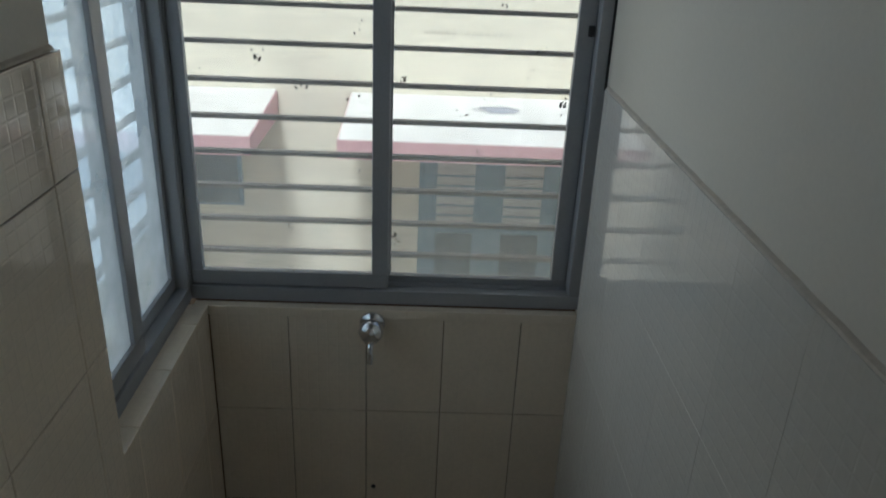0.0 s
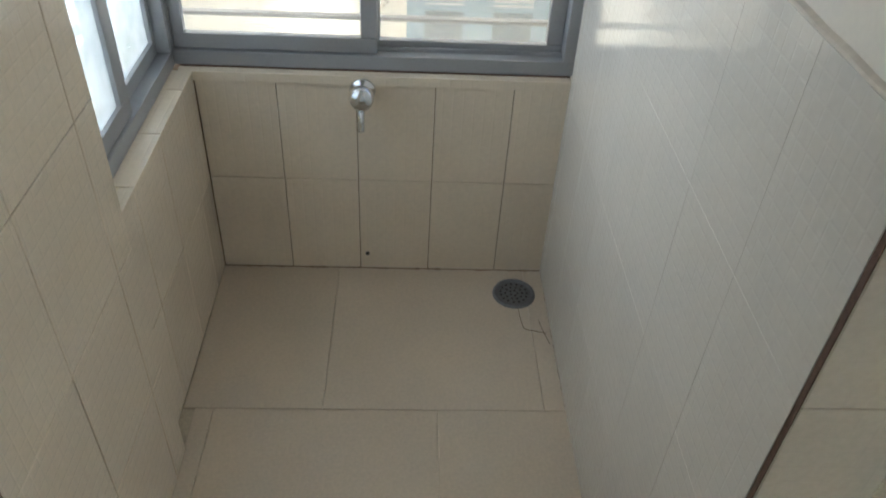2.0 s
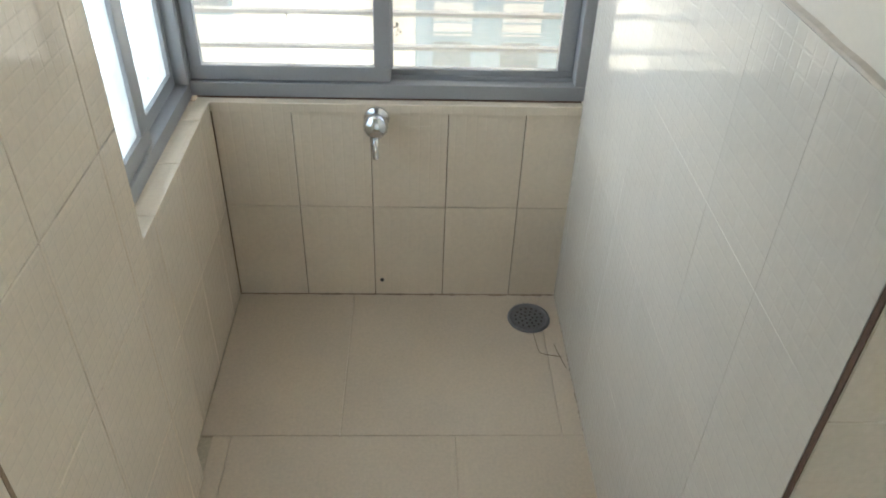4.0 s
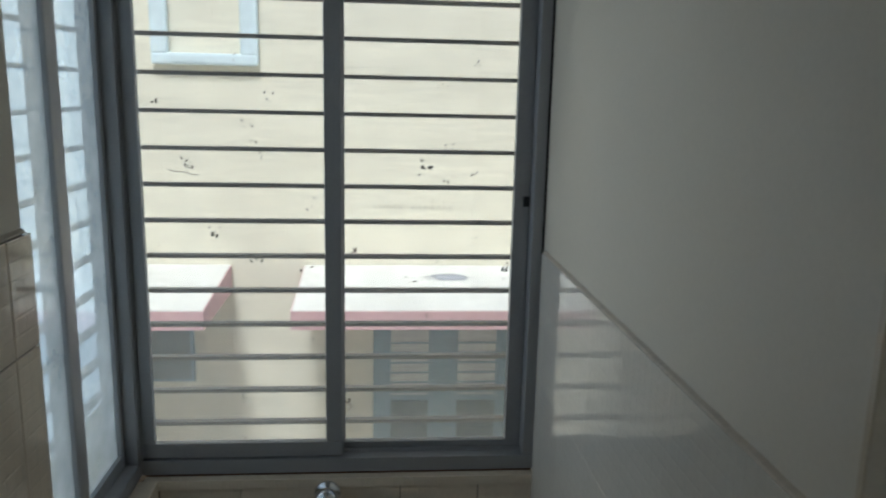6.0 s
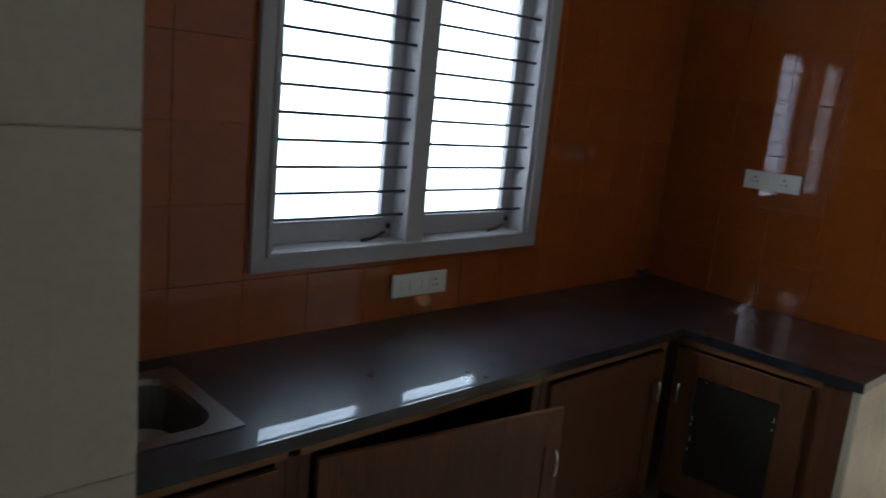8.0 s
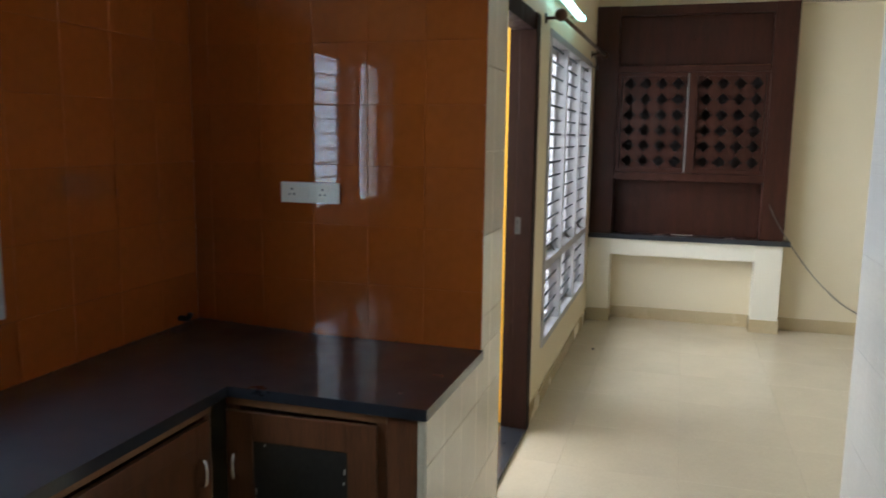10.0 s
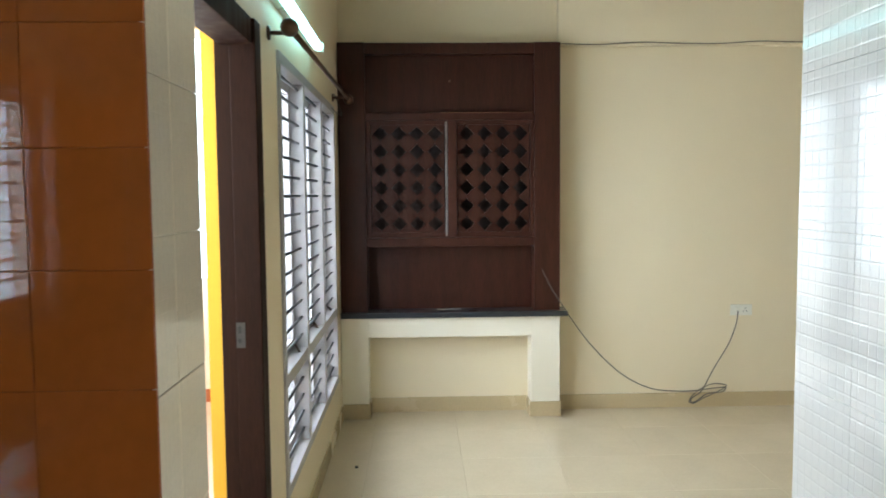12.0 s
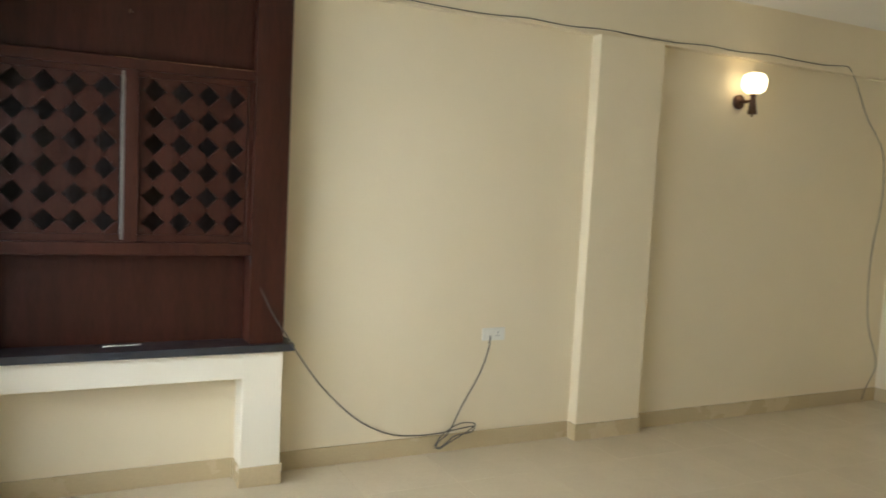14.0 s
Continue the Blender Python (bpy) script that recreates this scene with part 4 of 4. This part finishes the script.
def lattice(y0, y1, z0, z1, cols, rows, x0, x1):
    """A pierced board: a star-shaped hole with worn points in every cell, and a plain border round it."""
    bm = bmesh.new()
    n = 16
    cy, cz = (y1 - y0) / cols, (z1 - z0) / rows

    def ring(x, pts):
        return [bm.verts.new((x, a, b)) for a, b in pts]

    for i in range(cols):
        for j in range(rows):
            oy, oz = y0 + (i + 0.5) * cy, z0 + (j + 0.5) * cz
            hole_pts, edge = [], []
            for k in range(n):
                t = 2 * math.pi * k / n
                r = (0.44, 0.32, 0.305, 0.32)[k % 4] * cy
                hole_pts.append((oy + r * math.cos(t), oz + r * math.sin(t)))
                s = 1 / max(abs(math.cos(t)), abs(math.sin(t)))
                edge.append((oy + cy / 2 * s * math.cos(t), oz + cz / 2 * s * math.sin(t)))
            f0, f1 = ring(x0, edge), ring(x0, hole_pts)
            b1 = ring(x1, hole_pts)
            for k in range(n):
                q = (k + 1) % n
                bm.faces.new((f0[k], f0[q], f1[q], f1[k]))
                bm.faces.new((f1[k], f1[q], b1[q], b1[k]))
    bmesh.ops.remove_doubles(bm, verts=bm.verts, dist=0.0004)
    bmesh.ops.recalc_face_normals(bm, faces=bm.faces)
    return bm


for y0, y1 in ((0.27, 0.825), (-0.372, 0.18)):
    part("lattice", lattice(y0 + 0.005, y1 - 0.005, 1.415, 2.225, 4, 6, CF + 0.045, CF + 0.066), DARK_WOOD, cab)
bm = bmesh.new()
for r in ((CF + 0.03, 0.825, 1.378, CF + 0.07, 0.862, 2.255), (CF + 0.03, -0.40, 1.378, CF + 0.07, -0.372, 2.255), (CF + 0.034, -0.372, 1.378, CF + 0.07, 0.825, 1.417), (CF + 0.034, -0.372, 2.222, CF + 0.07, 0.825, 2.255)):
    box(bm, *r, bev=0.002)
part("lattice_frame", bm, DARK_WOOD, cab)
part("centre_stile", boxes((CF + 0.02, 0.182, 1.378, CF + 0.07, 0.25, 2.255), bev=0.004), DARK_WOOD, cab)
part("edge_strip", boxes((CF + 0.02, 0.253, 1.39, CF + 0.07, 0.266, 2.245), bev=0.002), STEEL, cab, "pale metal edge strip")
for y, z in ((0.23, 2.55), (0.13, 2.225)):
    bm = bmesh.new()
    bmesh.ops.create_uvsphere(bm, u_segments=10, v_segments=6, radius=0.009, matrix=Matrix.Translation((CF + 0.068 if z > 2.3 else CF + 0.034, y, z)))
    part("knob", bm, BRONZE, cab, smooth=True)

slab = whole("stone_shelf", boxes((CF - 0.035, -0.65, 0.775, WX, 1.065, 0.817), bev=0.003), GRANITE, "black stone shelf slab under the wall cabinet", "shelf")
plinth = structure("alcove", boxes((CF, 0.862, 0.0, WX, 1.066, 0.774), (CF, -0.594, 0.0, WX, -0.372, 0.774), (CF, -0.372, 0.625, WX, 0.862, 0.774), bev=0.003), NICHE, "white cream painted alcove under the stone shelf", "alcove")
skirting("baseboard", [(CF - 0.010, 0.852, 0, CF, 1.058, SK), (CF, 0.852, 0, WX - 0.012, 0.862, SK)])
skirting("baseboard", [(CF - 0.010, -0.604, 0, CF, -0.362, SK), (CF, -0.372, 0, WX - 0.012, -0.362, SK), (CF, -0.604, 0, WX - 0.012, -0.594, SK)])
skirting("baseboard", [(WX - 0.012, -0.362, 0, WX, 0.852, SK)])
whole("paper_scrap", boxes((9.672, 0.19, 0.8172, 9.69, 0.335, 0.8192), (9.678, 0.15, 0.8172, 9.695, 0.22, 0.8186), bev=0.0004), PLASTIC, "pale scrap lying at the back of the shelf", "scrap")

# cables
whole("power_cable", curve_bm([(CF + 0.02, -0.385, 1.345), (CF + 0.01, -0.42, 1.22), (CF - 0.008, -0.52, 1.0), (CF - 0.03, -0.62, 0.84), (CF - 0.03, -0.66, 0.775), (9.66, -0.86, 0.52), (9.72, -1.107, 0.283), (9.722, -1.33, 0.165), (9.722, -1.528, 0.135), (9.722, -1.70, 0.135), (9.715, -1.80, 0.15), (9.70, -1.93, 0.165), (9.69, -1.90, 0.13), (9.68, -1.78, 0.12), (9.68, -1.69, 0.06), (9.685, -1.64, 0.06), (9.70, -1.70, 0.13), (9.71, -1.83, 0.19), (9.70, -1.94, 0.18), (9.69, -1.88, 0.14), (9.68, -1.76, 0.09), (9.68, -1.67, 0.045), (9.69, -1.66, 0.08), (9.71, -1.75, 0.14), (9.72, -1.84, 0.30), (9.725, -1.96, 0.50), (9.725, -2.02, 0.66), (9.732, -2.036, 0.765)], 0.0042, steps=8), CABLE, "thin black power cable hanging from the cabinet to the wall socket", "cable", smooth=True)
whole("wall_cable", curve_bm([(9.672, -0.60, 2.832)] + [(9.673, -0.60 - 0.31 * k, 2.826 + 0.003 * k + (0.006, -0.004, 0.008, -0.002, -0.007)[k % 5]) for k in range(1, 15)] + [(9.672, -5.1, 2.872), (9.672, -5.26, 2.87), (9.71, -5.42, 2.75), (9.735, -5.62, 2.50), (9.735, -5.87, 2.22), (9.735, -5.92, 1.8), (9.735, -5.86, 1.4), (9.735, -5.85, 1.05), (9.735, -5.9, 0.7), (9.735, -6.02, 0.45), (9.735, -6.06, 0.3), (9.735, -5.95, 0.12), (9.70, -5.86, 0.03)], 0.0034, steps=6), CABLE, "thin dark cable clipped along the wall", "cable", smooth=True)

lamp = thing("wall_lamp", (9.70, -4.13, 2.5), "lit wall lamp with an opal globe on a bronze cone", "lamp")
bm = bmesh.new()
lathe(bm, [(0, 0), (0.055, 0), (0.055, 0.02), (0.045, 0.03), (0, 0.03)], pose(9.748, -4.12, 2.495, 0, -90, 0), 20)
part("wall_plate", bm, BRONZE, lamp, smooth=True)
bm = bmesh.new()
rod(bm, (9.72, -4.12, 2.495), (9.60, -4.12, 2.495), 0.012, 10)
part("arm", bm, BRONZE, lamp, smooth=True)
bm = bmesh.new()
lathe(bm, [(0, -0.12), (0.008, -0.12), (0.008, -0.10), (0.036, -0.10), (0.018, 0.02), (0.02, 0.04), (0.045, 0.055), (0, 0.056)], pose(9.60, -4.12, 2.495), 20)
part("cone", bm, BRONZE, lamp, smooth=True)
bm = bmesh.new()
lathe(bm, [(0, 0.045), (0.04, 0.05), (0.075, 0.072), (0.092, 0.115), (0.092, 0.16), (0.078, 0.19), (0.04, 0.206), (0, 0.208)], pose(9.60, -4.12, 2.495), 24)
part("globe", bm, OPAL, lamp, "glowing warm opal glass globe", smooth=True)
bm = bmesh.new()
bmesh.ops.create_icosphere(bm, subdivisions=1, radius=0.016, matrix=Matrix.Translation((8.507, 0.877, 0.007)) @ Matrix.Diagonal((1, 0.8, 0.6, 1)))
whole("pebble", bm, BLACK, "small dark crumb lying on the hall floor", "crumb")

# ---- outside ----
structure("ground", boxes((-600, -600, -4.6, 600, 600, -4.5)), GROUND, "dusty pale ground far below", "ground")
bal = structure("balcony_floor", boxes((5.5, 1.25, -0.15, 10.3, 2.5, -0.01)), BALCONY, "pale reddish balcony floor", "floor")
structure("balcony_parapet", boxes((5.5, 2.4, -0.01, 10.3, 2.52, 1.02), (10.18, 1.262, -0.01, 10.3, 2.4, 1.02)), SLAB, "white balcony parapet", "parapet")
structure("balcony_skirting", boxes((5.5, 2.388, -0.01, 10.18, 2.4, 0.1), (10.168, 1.262, -0.01, 10.18, 2.388, 0.1)), RED_TILE, "terracotta balcony skirting", "skirting")
structure("balcony_soffit", boxes((5.5, 1.262, 3.0, 10.3, 2.55, 3.12)), CEIL, "white balcony soffit", "ceiling")
rails = thing("balcony_rail", (7.9, 2.46, 1.02), "thin black horizontal balcony rails", "railing")
for z in (1.06, 1.16, 1.26, 1.36, 1.46, 1.56):
    bm = bmesh.new()
    rod(bm, (5.55, 2.46, z), (10.24, 2.46, z), 0.008, 8)
    part("rail", bm, BLACK_BAR, rails)
for x in (5.6, 6.8, 8.0, 9.2, 10.2):
    part("post", boxes((x - 0.012, 2.448, 1.02, x + 0.012, 2.472, 1.58)), BLACK_BAR, rails)

# house across the lane
house = thing("opposite_house", (0.0, 6.0, -4.5), "cream plastered house with white slabs edged in pink", "house")
part("wall", boxes((-6.0, 6.0, -4.5, 2.95, 12.0, 6.5)), FACADE, house)
part("roof", boxes((-6.2, 5.8, 6.5, 3.1, 12.2, 6.65)), SLAB, house)


def canopy(x0, x1, z):
    """A window slab with a level underside and a top that falls away from the wall."""
    bm = bmesh.new()
    prof = ((5.03, z), (5.03, z + 0.12), (5.998, z + 0.20), (5.998, z))
    ends = [[bm.verts.new((x, y, h)) for y, h in prof] for x in (x0, x1)]
    for k in range(4):
        q = (k + 1) % 4
        bm.faces.new((ends[0][k], ends[0][q], ends[1][q], ends[1][k]))
    bm.faces.new(ends[0][::-1])
    bm.faces.new(ends[1])
    bmesh.ops.recalc_face_normals(bm, faces=bm.faces)
    e = part("canopy", bm, PINK, house, "window slab with a pink painted edge")
    bm = bmesh.new()
    lo, hi = [], []
    for x, y, h in ((x0 + 0.008, 5.038, 0.1235), (x1 - 0.008, 5.038, 0.1235), (x1 - 0.008, 5.996, 0.203), (x0 + 0.008, 5.996, 0.203)):
        lo.append(bm.verts.new((x, y, z + h - 0.006)))
        hi.append(bm.verts.new((x, y, z + h + 0.004)))
    bm.faces.new(hi)
    bm.faces.new(lo[::-1])
    for k in range(4):
        q = (k + 1) % 4
        bm.faces.new((lo[k], lo[q], hi[q], hi[k]))
    part("slope", bm, SLAB, e, "white weathered sloping top")


canopy(0.832, 2.95, 0.24)
canopy(-2.2, 0.295, 0.24)
w = part("window", boxes((1.35, 5.965, -1.30, 2.77, 6.0, 0.10)), BLUE, house, "grey blue window under the slab")
for a, b in ((1.487, 1.776), (2.005, 2.30)):
    pn = part("pane", boxes((a, 5.958, -0.58, b, 5.966, -0.02)), CURTAIN, w)
    for k in range(6):
        part("slat", boxes((a, 5.945, -0.56 + 0.08 * k, b, 5.957, -0.548 + 0.08 * k)), BLUE, w)
    part("pane", boxes((a, 5.955, -1.20, b, 5.966, -0.63)), DARK_ROOM, w)
bm = bmesh.new()
bmesh.ops.create_grid(bm, x_segments=6, y_segments=4, size=1.0, matrix=Matrix.Diagonal((0.24, 0.13, 1, 1)))
mould = part("mould_patch", bm, stain_film("grey_mould", (0.40, 0.41, 0.45), (0.20, 0.11)), house, "grey mould patch on the slab")
mould.matrix_parent_inverse = Matrix()
mould.matrix_basis = Matrix.Translation(-ORIGIN[house.name]) @ Matrix.Translation((1.893, 5.70, 0.24 + 0.12 + 0.0555 + 0.010)) @ Matrix.Rotation(math.atan2(0.08, 0.968), 4, "X")
w = part("window", boxes((-1.4, 5.96, -0.455, 0.002, 6.0, 0.10)), BLUE, house, "dim window under the slab")
part("pane", boxes((-1.3, 5.95, -0.43, -0.025, 5.961, 0.05)), DARK_ROOM, w)
bm = bmesh.new()
for r in ((-0.20, 5.93, 1.89, 0.535, 6.0, 1.97), (0.412, 5.93, 1.955, 0.535, 6.0, 3.0), (-0.20, 5.93, 1.955, -0.083, 6.0, 3.0)):
    box(bm, *r, bev=0.02)
part("window_border", bm, BLUE_WHITE, house, "pale blue plaster window border")

BACK = glow("bright_hazy_sky", (0.92, 0.98, 1.0), 3.0)
structure("backdrop", boxes((60.0, -10.0, -4.5, 60.5, 50.0, 25.0)), BACK, "bright hazy sky beyond the balcony", "backdrop")
far = thing("distant_house", (30, 60, -4.5), "pale distant house beyond the lane", "house")
part("wall", boxes((14, 55, -4.5, 40, 66, 3.0)), FARWALL, far)
part("roof", boxes((13.5, 54.5, 3.0, 40.5, 66.5, 3.3)), SLAB, far)
for k in range(5):
    part("window", boxes((17 + 4.6 * k, 54.9, -0.8, 18.6 + 4.6 * k, 55.0, 0.9)), DARK_ROOM, far)
structure("wall_neighbour", boxes((-1.6, -2.0, -4.5, -1.4, 5.4, 4.2)), SLAB, "white neighbouring wall beyond the side window", "wall")

# ---- tiles, last ----
TW = 0.218
lay_tiles(wall_utility, (0, 2.27, 0), (1, 0, 0), (0, 0, 1), cuts(0.786, 1.818, TW, 1.009), [0.0, 0.344, 0.6625], CREAM_TILE)
lay_tiles(wall_side, (0.783, 0, 0), (0, 1, 0), (0, 0, 1), cuts(1.543, 2.263, 0.218, 1.71), [0.0, 0.344, 0.676], CREAM_TILE)
lay_tiles(wall_west, (0.815, 0, 0), (0, 1, 0), (0, 0, 1), cuts(-0.34, 1.550, 0.2535, 1.21), [0.0, 0.325, 0.658, 0.988, 1.314, 1.50], CREAM_TILE, depth=0.012)
structure("trim", boxes((0.812, -0.34, 0.0, 0.817, 1.53, 1.495), (0.8165, 0.9525, 0.0, 0.8285, 0.9605, 1.495)), GROUT, "brown tile bed", "grout")
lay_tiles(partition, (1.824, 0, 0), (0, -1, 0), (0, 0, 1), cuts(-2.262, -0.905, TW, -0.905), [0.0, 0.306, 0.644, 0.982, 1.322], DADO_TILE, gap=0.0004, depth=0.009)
lay_tiles(partition, (0, 0.903, 0), (1, 0, 0), (0, 0, 1), [1.8175, 1.972], [0.0, 0.306, 0.644, 0.982, 1.312, 1.642, 1.972, 2.302, 2.632, 2.962, 3.2], SHADED_CREAM_TILE, gap=0.0008, depth=0.009)
def fillet(name, x_wall, x_face, y0, y1, z0, z1, label):
    """A sloping smear of plaster from the wall down to the face of the top tiles."""
    bm = bmesh.new()
    n = 24
    rows = []
    for k in range(n + 1):
        y = y0 + (y1 - y0) * k / n
        w = 0.0008 * math.sin(9.0 * k)
        rows.append([bm.verts.new(p) for p in ((x_wall, y, z0), (x_face, y, z0), (x_face + (x_wall - x_face) * 0.25, y, z0 + (z1 - z0) * 0.45 + w), (x_wall, y, z1 + w))])
    for a, b in zip(rows, rows[1:]):
        for k in range(4):
            q = (k + 1) % 4
            bm.faces.new((a[k], a[q], b[q], b[k]))
    bm.faces.new(rows[0])
    bm.faces.new(rows[-1][::-1])
    bmesh.ops.recalc_face_normals(bm, faces=bm.faces)
    return structure(name, bm, FILLET, label, "plaster edge")


fillet("dado_edge", 1.8245, 1.8155, 0.912, 2.262, 1.3225, 1.330, "smeared beige plaster edge along the tiles")
fillet("dado_edge", 0.8145, 0.8225, -0.34, 1.540, 1.5005, 1.508, "smeared beige plaster edge along the tiles")
structure("corner_bead", boxes((1.8158, 0.8955, 0.0, 1.8225, 0.9045, 1.322)), EDGE, "dark brown open tile edge", "grout")
lay_tiles(wall_kitchen, (0, 2.328, 0), (1, 0, 0), (0, 0, 1), cuts(1.964, 5.344, 0.245, 5.344), cuts(0.80, 2.283, 0.245, 0.82), ORANGE_TILE, gap=0.0009, depth=0.008, hole=(KX0 + 0.03, KX1 - 0.03, KZ0 + 0.03, KZ1 - 0.03))
lay_tiles(wall_stub, (5.352, 0, 0), (0, -1, 0), (0, 0, 1), cuts(-2.32, -1.009, 0.245, -1.009), cuts(0.80, 2.283, 0.245, 0.82), ORANGE_TILE, gap=0.0009, depth=0.008)
structure("orange_bed", boxes((1.964, 2.3245, 0.80, KX0 + 0.03, 2.329, 2.28), (KX1 - 0.03, 2.3245, 0.80, 5.344, 2.329, 2.28), (KX0 + 0.03, 2.3245, 0.80, KX1 - 0.03, 2.329, KZ0 + 0.03), (5.3485, 1.011, 0.80, 5.353, 2.3245, 2.28)), ORANGE_GROUT, "orange tile bed", "grout")
lay_tiles(tile_pier, (0, 1.018, 0), (1, 0, 0), (0, 0, 1), [5.344, 5.492, PX + 0.002], cuts(CT, TOP, 0.33, 1.62), LIT_CREAM_TILE, depth=0.008)
lay_tiles(tile_pier, (0, 1.018, 0), (1, 0, 0), (0, 0, 1), [5.352, 5.492, PX + 0.002], cuts(0.0, CT, 0.33, 1.62), LIT_CREAM_TILE, depth=0.008)
lay_tiles(counter_end, (0, 1.013, 0), (1, 0, 0), (0, 0, 1), cuts(FX + 0.024, 5.352, TW, 5.27), cuts(0.0, CB - 0.001, 0.33, 1.62), LIT_CREAM_TILE, depth=0.008)
lay_tiles(wall_south, (0, -0.352, 0), (-1, 0, 0), (0, 0, 1), cuts(-5.42, -0.83, TW, -5.42), cuts(0.0, TOP, 0.33, 1.62), PALE_TILE, gap=0.001)
lay_tiles(floor_slab, (0, 0, -0.007), (1, 0, 0), (0, 1, 0), [0.79, 1.158, 1.757, 1.82], [1.68, 2.265], UFLOOR, gap=0.0012, name="floor_tile")
lay_tiles(floor_slab, (0, 0, -0.007), (1, 0, 0), (0, 1, 0), [0.82, 0.87, 1.465, 2.04], [1.072, 1.68], UFLOOR, gap=0.0012, name="floor_tile")
lay_tiles(floor_slab, (0, 0, -0.007), (1, 0, 0), (0, 1, 0), cuts(0.82, 9.75, 0.6, 9.24), cuts(-6.1, 1.072, 0.6, -0.39), FLOOR, gap=0.0006, name="floor_tile")
